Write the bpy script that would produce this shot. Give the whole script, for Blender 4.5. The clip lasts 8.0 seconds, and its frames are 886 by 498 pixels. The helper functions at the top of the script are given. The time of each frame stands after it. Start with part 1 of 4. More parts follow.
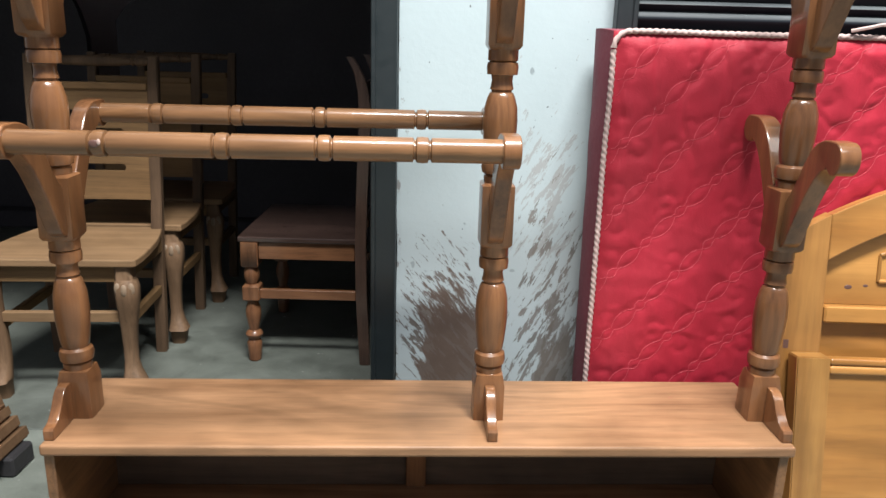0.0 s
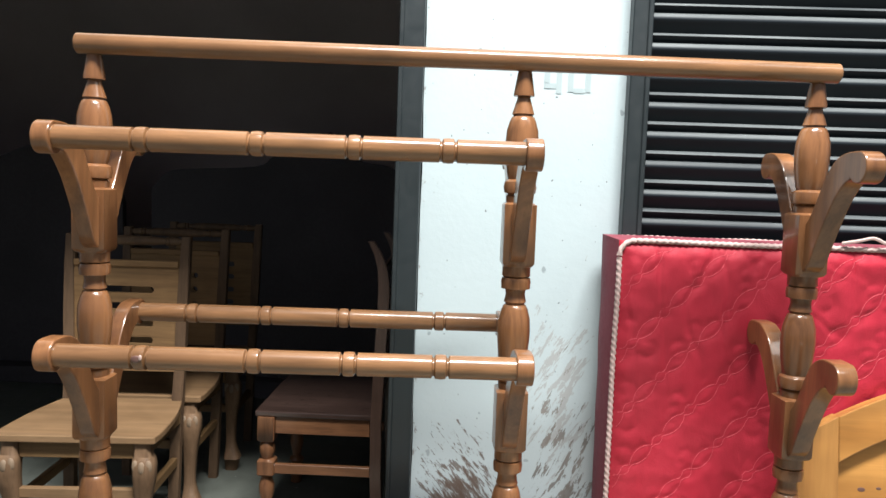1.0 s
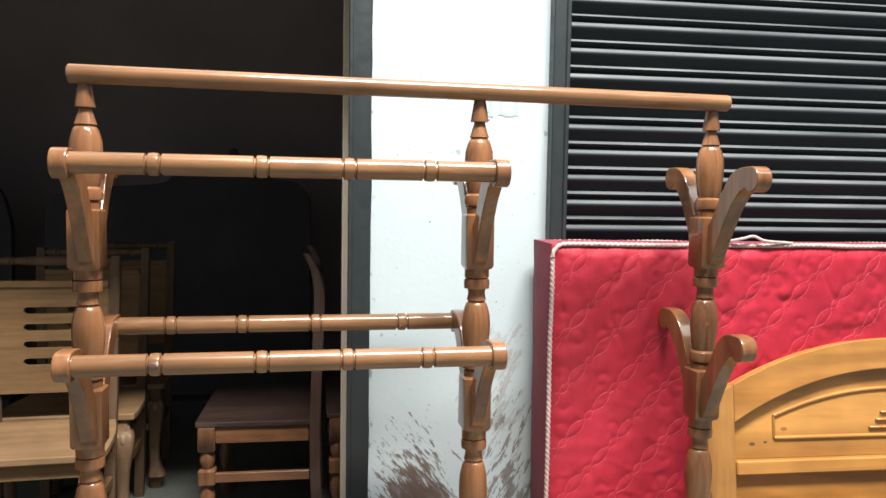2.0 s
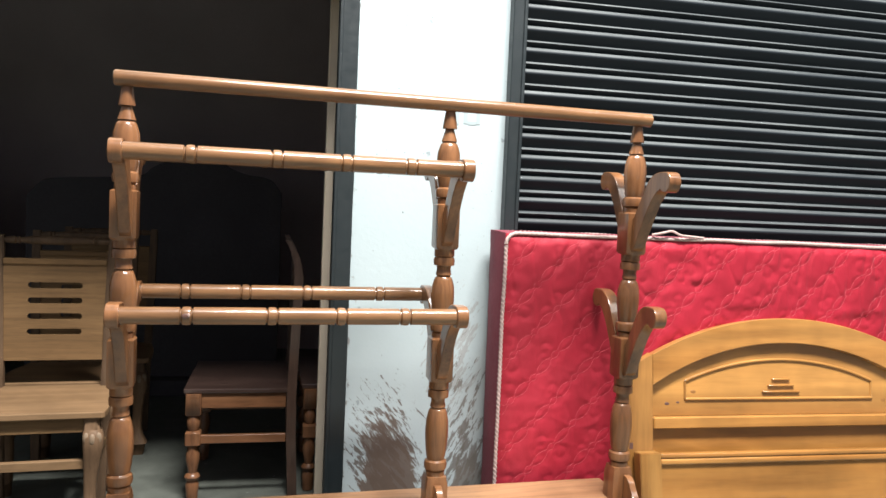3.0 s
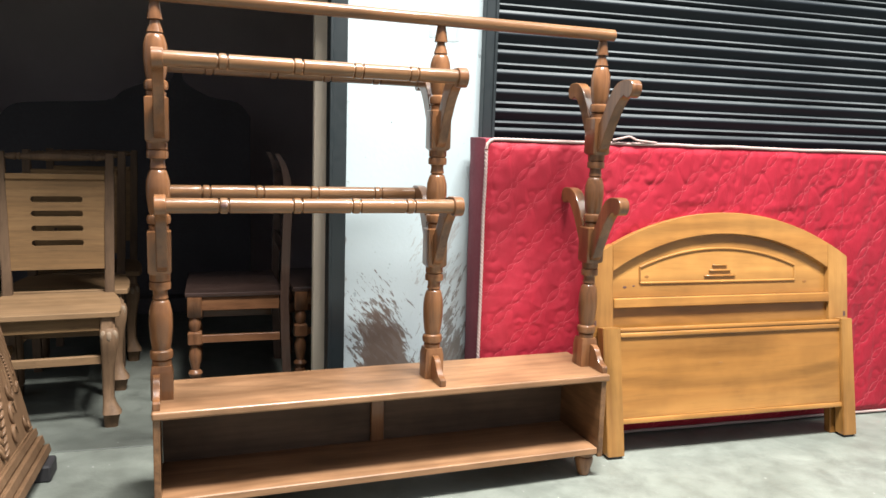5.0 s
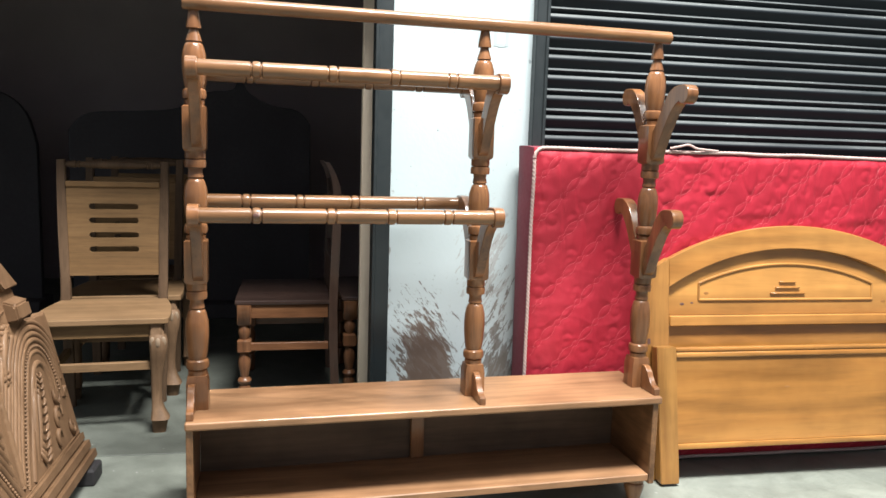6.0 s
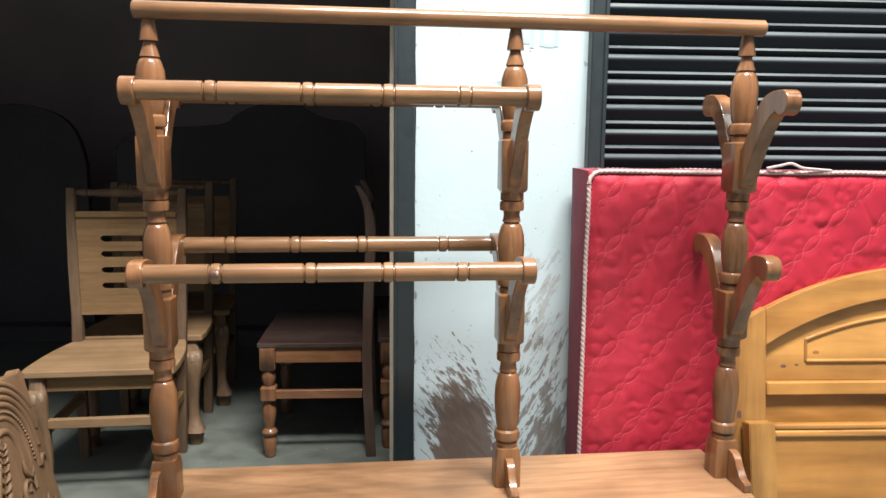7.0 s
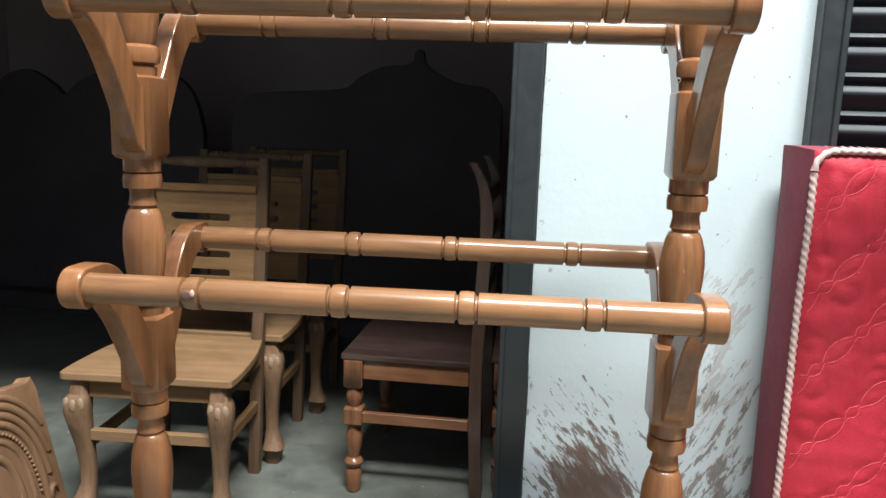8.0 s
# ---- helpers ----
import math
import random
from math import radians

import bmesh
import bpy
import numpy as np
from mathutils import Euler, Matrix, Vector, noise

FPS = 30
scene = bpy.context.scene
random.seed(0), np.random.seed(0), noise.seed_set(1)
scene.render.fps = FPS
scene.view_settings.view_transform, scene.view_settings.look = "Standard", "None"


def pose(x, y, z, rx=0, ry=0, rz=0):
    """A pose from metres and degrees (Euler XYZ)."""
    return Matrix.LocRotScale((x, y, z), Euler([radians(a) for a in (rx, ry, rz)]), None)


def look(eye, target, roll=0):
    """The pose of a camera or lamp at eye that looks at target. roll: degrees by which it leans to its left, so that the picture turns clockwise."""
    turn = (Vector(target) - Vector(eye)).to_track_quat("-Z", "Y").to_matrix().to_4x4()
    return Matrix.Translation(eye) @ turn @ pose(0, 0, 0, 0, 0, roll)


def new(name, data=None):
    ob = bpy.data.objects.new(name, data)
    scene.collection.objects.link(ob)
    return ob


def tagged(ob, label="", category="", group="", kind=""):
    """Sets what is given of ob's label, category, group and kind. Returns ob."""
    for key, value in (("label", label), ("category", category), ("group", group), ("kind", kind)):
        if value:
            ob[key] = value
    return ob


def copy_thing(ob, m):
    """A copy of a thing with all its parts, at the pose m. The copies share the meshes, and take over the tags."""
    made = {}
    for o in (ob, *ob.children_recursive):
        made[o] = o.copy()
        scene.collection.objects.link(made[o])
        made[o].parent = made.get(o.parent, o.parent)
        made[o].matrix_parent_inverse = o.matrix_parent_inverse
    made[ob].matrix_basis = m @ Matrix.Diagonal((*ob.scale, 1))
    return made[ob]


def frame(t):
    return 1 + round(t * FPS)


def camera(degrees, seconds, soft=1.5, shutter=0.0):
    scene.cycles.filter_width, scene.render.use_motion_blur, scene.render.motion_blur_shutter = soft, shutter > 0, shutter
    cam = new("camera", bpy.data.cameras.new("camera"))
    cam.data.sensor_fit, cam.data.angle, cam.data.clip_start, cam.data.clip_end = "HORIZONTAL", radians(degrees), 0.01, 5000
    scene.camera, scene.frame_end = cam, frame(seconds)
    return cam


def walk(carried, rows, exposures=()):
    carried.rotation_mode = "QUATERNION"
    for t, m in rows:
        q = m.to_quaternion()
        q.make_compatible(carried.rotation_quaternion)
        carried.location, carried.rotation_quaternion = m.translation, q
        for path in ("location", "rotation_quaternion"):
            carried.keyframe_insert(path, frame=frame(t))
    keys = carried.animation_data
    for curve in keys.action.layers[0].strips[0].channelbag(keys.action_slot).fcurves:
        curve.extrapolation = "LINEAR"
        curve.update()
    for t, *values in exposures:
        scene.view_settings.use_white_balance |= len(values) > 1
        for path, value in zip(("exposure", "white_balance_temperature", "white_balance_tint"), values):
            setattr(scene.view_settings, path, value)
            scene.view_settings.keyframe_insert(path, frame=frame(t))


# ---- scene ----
cam = camera(61.4, 8.0)
PATH = [
    (0, (0.217, 0.371, 1.13), (0.187, 2.298, 0.598), 1.6),
    (0.5, (0.219, 0.333, 1.233), (0.129, 2.309, 0.942), 1.6),
    (1, (0.208, 0.312, 1.273), (0.128, 2.304, 1.108), 2.1),
    (1.5, (0.124, 0.236, 1.293), (0.204, 2.231, 1.173), 1.3),
    (2, (-0.013, 0.114, 1.273), (0.256, 2.092, 1.148), 0.9),
    (2.2, (-0.040, 0.053, 1.263), (0.275, 2.026, 1.142), 1.1),
    (3.3, (-0.173, -0.330, 1.232), (0.243, 1.624, 1.124), 2.6),
    (3.5, (-0.217, -0.365, 1.233), (0.218, 1.584, 1.111), 2.4),
    (4, (-0.321, -0.454, 1.208), (0.182, 1.472, 1.016), 1.7),
    (4.5, (-0.354, -0.5, 1.158), (0.198, 1.406, 0.905), 1.8),
    (4.7, (-0.353, -0.510, 1.144), (0.204, 1.390, 0.872), 1.8),
    (5.8, (-0.301, -0.488, 1.131), (0.146, 1.443, 0.866), 1.7),
    (6, (-0.237, -0.452, 1.144), (0.13, 1.497, 0.883), 1.8),
    (6.5, (-0.05, -0.286, 1.188), (0.13, 1.685, 0.897), 1.2),
    (7, (0.03, -0.002, 1.225), (0.139, 1.977, 0.957), 0.6),
    (7.5, (0.078, 0.319, 1.208), (0.119, 2.299, 0.925), 1.2),
    (8, (0.104, 0.663, 1.192), (-0.186, 2.614, 0.858), 1.9),
]
walk(cam, [(t, look(eye, target, roll)) for t, eye, target, roll in PATH],
     [(0, 0.12, 6300, 10), (0.5, 0.1, 6150, 9.5), (1, 0.17, 6400, 10), (2, 0.3, 6650, 12), (3.5, 0.32, 6500, 11), (4.5, 0.48, 6500, 11),
      (6, 0.42, 6500, 10), (6.5, 0.36, 6500, 10), (7, 0.32, 6400, 9), (7.5, 0.28, 6350, 9.5), (8, 0.32, 6350, 10)])


# ---- light ----
world = bpy.data.worlds.new("world")
scene.world = world
world.use_nodes = True
world.node_tree.nodes["Background"].inputs[0].default_value = (0.62, 0.66, 0.74, 1)
world.node_tree.nodes["Background"].inputs[1].default_value = 0.50


def area_lamp(name, eye, target, watts, sx, sy, colour):
    data = bpy.data.lights.new(name, "AREA")
    data.shape, data.size, data.size_y, data.energy, data.color = "RECTANGLE", sx, sy, watts, colour
    ob = new(name, data)
    ob.matrix_world = look(eye, target)
    return ob


LAMPS = ((0.72, 0.32, 5.4, 1.0, 0.9, 860), (3.6, -0.05, 5.4, 0.8, 1.9, 80))
for x, y, z, half, depth, watts in LAMPS:
    area_lamp("tube_lamp", (x, y, z - 0.06), (x - 0.15, y + 1.2, 0), watts, 2 * half, depth, (1.0, 0.985, 0.95))


# ---- materials ----
class Nodes:
    """A new node material with short ways to add and join nodes."""

    def __init__(self, name):
        self.mat = bpy.data.materials.new(name)
        self.mat.use_nodes = True
        self.tree = self.mat.node_tree
        self.bsdf = self.tree.nodes["Principled BSDF"]

    def add(self, kind, **sockets):
        node = self.tree.nodes.new(kind)
        for key, value in sockets.items():
            self.put(node.inputs[key.replace("_", " ")], value)
        return node

    def put(self, socket, value):
        if isinstance(value, bpy.types.NodeSocket):
            self.tree.links.new(value, socket)
        else:
            socket.default_value = value

    def shade(self, **sockets):
        for key, value in sockets.items():
            self.put(self.bsdf.inputs[key.replace("_", " ")], value)
        return self

    def coords(self, scale=(1, 1, 1), turn=(0, 0, 0), scatter=0.0):
        tc = self.add("ShaderNodeTexCoord")
        out = tc.outputs["Object"]
        if scatter:
            info = self.add("ShaderNodeObjectInfo")
            vec = self.add("ShaderNodeVectorMath")
            vec.operation = "MULTIPLY_ADD"
            comb = self.add("ShaderNodeCombineXYZ")
            for i in range(3):
                self.put(comb.inputs[i], info.outputs["Random"])
            self.put(vec.inputs[0], comb.outputs[0])
            self.put(vec.inputs[1], (scatter, scatter * 1.7, scatter * 2.3))
            self.put(vec.inputs[2], out)
            out = vec.outputs[0]
        if any(turn):
            first = self.add("ShaderNodeMapping")
            self.put(first.inputs["Vector"], out)
            first.inputs["Rotation"].default_value = [radians(a) for a in turn]
            out = first.outputs[0]
        m = self.add("ShaderNodeMapping")
        self.put(m.inputs["Vector"], out)
        m.inputs["Scale"].default_value = scale
        return m.outputs[0]

    def noise(self, vec, scale, detail=4.0, rough=0.55, distort=0.0):
        n = self.add("ShaderNodeTexNoise", Vector=vec, Scale=scale, Detail=detail, Roughness=rough, Distortion=distort)
        return n.outputs["Fac"]

    def ramp(self, fac, *stops):
        r = self.add("ShaderNodeValToRGB", Fac=fac)
        els = r.color_ramp.elements
        while len(els) < len(stops):
            els.new(0.5)
        for el, (pos, col) in zip(els, stops):
            el.position = pos
            el.color = (*col, 1) if isinstance(col, tuple) else (col, col, col, 1)
        return r.outputs["Color"]

    def mix(self, fac, a, b, how="MIX"):
        m = self.add("ShaderNodeMix")
        m.data_type, m.blend_type = "RGBA", how
        self.put(m.inputs[0], fac)
        for i, v in ((6, a), (7, b)):
            self.put(m.inputs[i], (*v, 1) if isinstance(v, tuple) else v)
        return m.outputs[2]

    def math(self, op, a, b=0.0, clamp=False):
        m = self.add("ShaderNodeMath")
        m.operation, m.use_clamp = op, clamp
        self.put(m.inputs[0], a)
        self.put(m.inputs[1], b)
        return m.outputs[0]

    def bump(self, height, strength=0.2, distance=0.002):
        b = self.add("ShaderNodeBump", Strength=strength, Distance=distance, Height=height)
        self.put(self.bsdf.inputs["Normal"], b.outputs[0])
        return self


def wood(name, dark, light, axis, rough=0.32, coat=0.25, figure=9.0, grime=0.15, pore=0.5, rings=0.30, comb=0.5):
    """Stained timber, flat sawn: growth rings drawn out along one axis of the piece, streaks, pores and blotches of stain."""
    n = Nodes(name)

    def along(k, scatter):
        scale = [1.0, 1.0, 1.0]
        scale["xyz".index(axis)] = k
        return n.coords(tuple(scale), scatter=scatter)
    vec = along(0.09, 3.1)
    broad = n.noise(vec, figure, 5, 0.6, 1.4)
    fine = n.noise(vec, figure * 14, 3, 0.7, 0.3)
    streak = n.noise(along(0.035, 5.7), figure * 5.5, 4, 0.65, 0.2)
    blotch = n.noise(n.coords(scatter=1.3), 5.0, 3)
    mid = tuple((a + b) / 2 for a, b in zip(dark, light))
    col = n.ramp(broad, (0.3, dark), (0.5, mid), (0.72, light))
    field = n.noise(along(0.13, 2.3), figure * 0.42, 2, 0.45, 0.5)
    wave = n.math("SINE", n.math("MULTIPLY", field, 95.0))
    ring = n.ramp(n.math("MULTIPLY_ADD", wave, 0.5), (0.05, 0.52), (0.55, 1.0), (0.95, 0.86))
    n.tree.nodes[-2].inputs[2].default_value = 0.5
    col = n.mix(rings, col, ring, "MULTIPLY")
    col = n.mix(comb, col, n.ramp(streak, (0.33, 0.62), (0.52, 1.0), (0.68, 1.14)), "MULTIPLY")
    pores = n.ramp(fine, (0.36, 0.55), (0.5, 1.0))
    col = n.mix(pore, col, pores, "MULTIPLY")
    patch = n.ramp(blotch, (0.32, 1.0 - grime * 2), (0.6, 1.0))
    col = n.mix(0.8, col, patch, "MULTIPLY")
    r = n.math("MULTIPLY_ADD", fine, 0.12)
    n.tree.nodes[-1].inputs[2].default_value = rough - 0.05
    n.shade(Base_Color=col, Roughness=r, Specular_IOR_Level=0.22, Coat_Weight=coat * 1.4, Coat_Roughness=0.11)
    n.bump(fine, 0.12, 0.001)
    return n.mat


TEAK_D, TEAK_L = (0.120, 0.055, 0.024), (0.300, 0.150, 0.067)
teak_x = wood("teak_along_x", TEAK_D, TEAK_L, "x", 0.3, 0.35, 9.0, 0.15, 0.32)
teak_z = wood("teak_along_z", (0.122, 0.0505, 0.0210), (0.296, 0.132, 0.054), "z", 0.30, 0.40, 9.0, 0.15, 0.32, 0.34, 0.42)
teak_y = wood("teak_along_y", TEAK_D, TEAK_L, "y", 0.3, 0.35)
# back board of the shelf, with the shade of its recess put into the colour
shelf_back = wood("shaded_back_board", (0.085, 0.052, 0.033), (0.150, 0.096, 0.062), "x", 0.6, 0.0, 5.0, 0.2, 0.25)
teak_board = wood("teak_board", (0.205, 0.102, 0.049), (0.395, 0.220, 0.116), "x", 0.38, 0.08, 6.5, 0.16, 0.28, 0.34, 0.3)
honey_x = wood("honey_board_x", (0.295, 0.122, 0.027), (0.51, 0.250, 0.069), "x", 0.3, 0.4, 3.4, 0.13, 0.22, 0.52, 0.22)
honey_z = wood("honey_board_z", (0.26, 0.112, 0.027), (0.44, 0.222, 0.063), "z", 0.3, 0.4, 5.0, 0.16, 0.2, 0.26, 0.25)
pale_x = wood("raw_pale_x", (0.158, 0.089, 0.038), (0.228, 0.134, 0.061), "x", 0.62, 0.0, 7.0, 0.1, 0.35, 0.16)
# same raw wood, lightened for the light that seat and front stretcher catch
pale_seat = wood("raw_pale_lit", (0.172, 0.101, 0.049), (0.246, 0.151, 0.080), "x", 0.6, 0.0, 7.0, 0.1, 0.3, 0.14, 0.3)
pale_z = wood("raw_pale_z", (0.136, 0.079, 0.043), (0.208, 0.127, 0.073), "z", 0.62, 0.0, 7.0, 0.15, 0.35, 0.16)
pale_post = wood("raw_pale_post", (0.085, 0.051, 0.029), (0.140, 0.086, 0.050), "z", 0.62, 0.0, 7.0, 0.15, 0.35, 0.16)
pale_y = wood("raw_pale_y", (0.150, 0.086, 0.037), (0.215, 0.129, 0.058), "y", 0.62, 0.0, 7.0, 0.1, 0.35, 0.16)
brown_z = wood("brown_stain_z", (0.145, 0.060, 0.028), (0.235, 0.110, 0.052), "z", 0.34, 0.3)
brown_y = wood("brown_stain_y", (0.155, 0.064, 0.029), (0.245, 0.114, 0.053), "y", 0.34, 0.3)
brown_dark = wood("darker_brown_z", (0.058, 0.034, 0.025), (0.105, 0.062, 0.045), "z", 0.34, 0.3)
dark_seat = wood("dark_stain_y", (0.042, 0.025, 0.020), (0.078, 0.047, 0.038), "y", 0.28, 0.7)
carved = wood("carved_timber", (0.142, 0.078, 0.040), (0.205, 0.119, 0.065), "z", 0.58, 0.02, 8.0, 0.12, 0.2, 0.12, 0.2)


def plain(name, colour, rough, metal=0.0, vary=0.15, scale=14.0, bump=0.0):
    n = Nodes(name)
    v = n.coords(scatter=2.0)
    big, small = n.noise(v, scale * 0.25, 4), n.noise(v, scale * 6, 4)
    lo, hi = tuple(c * (1 - vary) for c in colour), tuple(min(1, c * (1 + vary)) for c in colour)
    col = n.mix(small, n.ramp(big, (0.3, lo), (0.7, hi)), colour)
    r = n.ramp(small, (0.3, max(0.02, rough - 0.07)), (0.7, min(1, rough + 0.07)))
    n.shade(Base_Color=col, Roughness=r, Metallic=metal)
    if bump:
        n.bump(small, bump, 0.002)
    return n.mat


steel_dark = plain("dark_green_steel", (0.014, 0.020, 0.022), 0.45, 0.0, 0.3, 6, 0.05)
rubber_dark = plain("dark_foot", (0.03, 0.028, 0.03), 0.7)
jamb_paint = plain("beige_plaster", (0.60, 0.52, 0.41), 0.8, 0, 0.2, 8, 0.3)
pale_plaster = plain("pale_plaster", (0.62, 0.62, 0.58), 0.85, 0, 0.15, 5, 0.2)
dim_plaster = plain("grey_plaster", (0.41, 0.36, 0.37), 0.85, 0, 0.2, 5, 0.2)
silhouette_dark = plain("silhouette_black", (0.045, 0.04, 0.045), 0.8, 0, 0.3, 9, 0.3)
piping_mat = plain("piping_thread", (0.41, 0.30, 0.275), 0.8, 0, 0.25, 30)
border_cloth = plain("maroon_border_cloth", (0.165, 0.027, 0.042), 0.75, 0, 0.25, 12, 0.3)
thread_mat = plain("quilting_thread", (0.48, 0.070, 0.090), 0.6, 0, 0.2, 30)
mark_mat = plain("faded_grey_paint", (0.31, 0.375, 0.385), 0.8, 0, 0.2, 20)
white_enamel = plain("white_enamel", (0.8, 0.8, 0.8), 0.4)
pale_carve = plain("raw_carving", (0.20, 0.14, 0.09), 0.65, 0, 0.2, 20)
ink = plain("knot_filler", (0.42, 0.30, 0.26), 0.3, 0, 0.2, 40)
knot_pale = plain("knot_amber", (0.25, 0.11, 0.03), 0.35, 0, 0.3, 40)
knot_dark = plain("knot_heart", (0.10, 0.05, 0.04), 0.35, 0, 0.3, 40)


def fabric():
    n = Nodes("red_quilted_fabric")
    v = n.coords()
    weave, soft, crease = n.noise(v, 420, 2), n.noise(v, 3.0, 5), n.noise(n.coords((1, 1, 0.5)), 16, 6, 0.65, 0.6)
    col = n.ramp(soft, (0.3, (0.275, 0.0075, 0.0200)), (0.7, (0.365, 0.0115, 0.0295)))
    dust_light = n.noise(n.coords((1.6, 1, 0.8)), 2.6, 5, 0.6, 0.5)
    far = n.math("MULTIPLY", n.math("SUBTRACT", 1.25, n.add("ShaderNodeSeparateXYZ", Vector=n.coords()).outputs[0]), 0.17, True)
    col = n.mix(n.math("MULTIPLY", n.ramp(dust_light, (0.3, 0.1), (0.7, 1.0)), n.math("ADD", far, 0.02)), col, (0.38, 0.105, 0.115))
    # shade in the crease hollows, multiplied into the red
    col = n.mix(0.35, col, n.ramp(crease, (0.35, 0.72), (0.55, 1.0)), "MULTIPLY")
    n.shade(Base_Color=col, Roughness=0.6, Specular_IOR_Level=0.3, Sheen_Weight=0.05, Sheen_Roughness=0.4)
    both = n.math("MULTIPLY_ADD", crease, 3.0)
    n.put(n.tree.nodes[-1].inputs[2], weave)
    n.bump(both, 0.22, 0.004)
    return n.mat


red_cloth = fabric()


def lit_ledge_steel():
    """Near-black enamel; lamp light on what faces up is put into the colour, patchy like dust."""
    n = Nodes("lit_ledge_black_steel")
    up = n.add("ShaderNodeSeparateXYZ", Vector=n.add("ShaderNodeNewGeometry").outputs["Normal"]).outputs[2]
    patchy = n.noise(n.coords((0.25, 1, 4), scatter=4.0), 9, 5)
    # up-facing ledges are painted paler, as the lamp catches them
    dust_light = n.ramp(up, (0.28, 0.0), (0.44, 1.0))
    dust_light = n.mix(1.0, dust_light, n.ramp(patchy, (0.3, 0.35), (0.65, 1.0)), "MULTIPLY")
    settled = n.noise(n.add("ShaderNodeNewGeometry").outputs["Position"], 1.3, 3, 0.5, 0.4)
    dust_light = n.mix(1.0, dust_light, n.ramp(settled, (0.35, 0.6), (0.6, 1.0)), "MULTIPLY")
    col = n.mix(dust_light, (0.010, 0.014, 0.018), (0.116, 0.128, 0.130))
    n.shade(Base_Color=col, Roughness=0.55, Specular_IOR_Level=0.18)
    return n.mat


slat_steel = lit_ledge_steel()


def dirty_wall():
    """White distemper with two mud-splashed patches low down, thrown up in slanting streaks."""
    n = Nodes("white_distemper")
    tc = n.add("ShaderNodeTexCoord").outputs["Object"]
    sep = n.add("ShaderNodeSeparateXYZ", Vector=tc)
    x, z = sep.outputs[0], sep.outputs[2]
    v = n.coords()
    grime, grain = n.noise(v, 2.2, 5), n.noise(v, 60, 4)
    base = n.ramp(grime, (0.3, (0.375, 0.447, 0.464)), (0.6, (0.404, 0.478, 0.494)))
    flecks = n.ramp(n.noise(n.coords((1, 1, 1)), 24, 2, 0.4), (0.245, 0.45), (0.265, 1.0))
    base = n.mix(0.7, base, flecks, "MULTIPLY")

    def spread(cx, cz, rx, rz, tilt, scale, gain, fade, lift):
        dx = n.math("DIVIDE", n.math("SUBTRACT", x, cx), rx)
        dz = n.math("DIVIDE", n.math("SUBTRACT", z, cz), rz)
        d = n.math("SQRT", n.math("ADD", n.math("MULTIPLY", dx, dx), n.math("MULTIPLY", dz, dz)))
        s = n.noise(n.coords((1.6, 1, 0.34), (0, tilt, 0)), scale, 6, 0.66, 0.25)
        a = n.math("MULTIPLY", n.math("SUBTRACT", s, 0.5), gain)
        b = n.math("SUBTRACT", lift, n.math("MULTIPLY", d, fade))
        return n.math("MULTIPLY", n.math("ADD", a, b), 5.0, True)

    solid = spread(0.225, 0.20, 0.125, 0.36, 30, 26, 2.4, 1.7, 1.50)
    splash = spread(0.200, 0.37, 0.145, 0.26, 40, 40, 8.0, 1.7, 0.85)
    flecks_up = spread(0.180, 0.47, 0.13, 0.19, 40, 75, 8.5, 1.5, 0.35)
    streaks = spread(0.470, 0.34, 0.12, 0.46, -24, 34, 9.5, 1.5, 0.55)
    core = spread(0.50, 0.25, 0.065, 0.28, -14, 26, 3.4, 1.4, 1.10)
    scratches = spread(0.44, 0.72, 0.13, 0.34, -30, 36, 10.0, 1.3, 0.0)
    wash = spread(0.545, 0.30, 0.10, 0.62, -12, 7, 1.0, 1.0, 0.75)
    chip_n = n.noise(n.coords((1, 1, 0.6)), 38, 5, 0.7)
    rim = n.math("SUBTRACT", 0.112, x)
    rim = n.math("ADD", n.math("MULTIPLY", rim, 5.2), n.math("MULTIPLY", n.math("SUBTRACT", chip_n, 0.5), 1.7))
    chips = n.math("MULTIPLY", n.math("SUBTRACT", rim, 0.36), 14.0, True)
    specks = n.ramp(n.noise(v, 95, 1, 0.3), (0.20, 1.0), (0.215, 0.0))
    mud_n = n.noise(v, 9, 4)
    mud = n.ramp(mud_n, (0.3, (0.088, 0.058, 0.043)), (0.7, (0.128, 0.088, 0.066)))
    mud2 = n.ramp(mud_n, (0.3, (0.105, 0.090, 0.076)), (0.7, (0.19, 0.166, 0.142)))
    # colour lightened towards the floor, making up for weaker light there
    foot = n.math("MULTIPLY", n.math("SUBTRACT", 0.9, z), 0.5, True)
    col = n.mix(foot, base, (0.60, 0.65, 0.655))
    col = n.mix(n.math("MULTIPLY", specks, 0.75), col, (0.06, 0.06, 0.065))
    col = n.mix(n.math("MULTIPLY", chips, 0.75), col, (0.16, 0.14, 0.13))
    col = n.mix(n.math("MULTIPLY", wash, 0.18), col, (0.34, 0.33, 0.31))
    col = n.mix(n.math("MULTIPLY", scratches, 0.6), col, (0.28, 0.265, 0.25))
    col = n.mix(n.math("MULTIPLY", streaks, 0.85), col, mud2)
    col = n.mix(n.math("MULTIPLY", core, 0.8), col, mud2)
    col = n.mix(n.math("MULTIPLY", splash, 0.85), col, mud)
    col = n.mix(n.math("MULTIPLY", flecks_up, 0.8), col, mud)
    col = n.mix(n.math("MULTIPLY", solid, 0.95), col, mud)
    n.shade(Base_Color=col, Roughness=0.78)
    n.bump(grain, 0.25, 0.002)
    return n.mat


wall_white = dirty_wall()


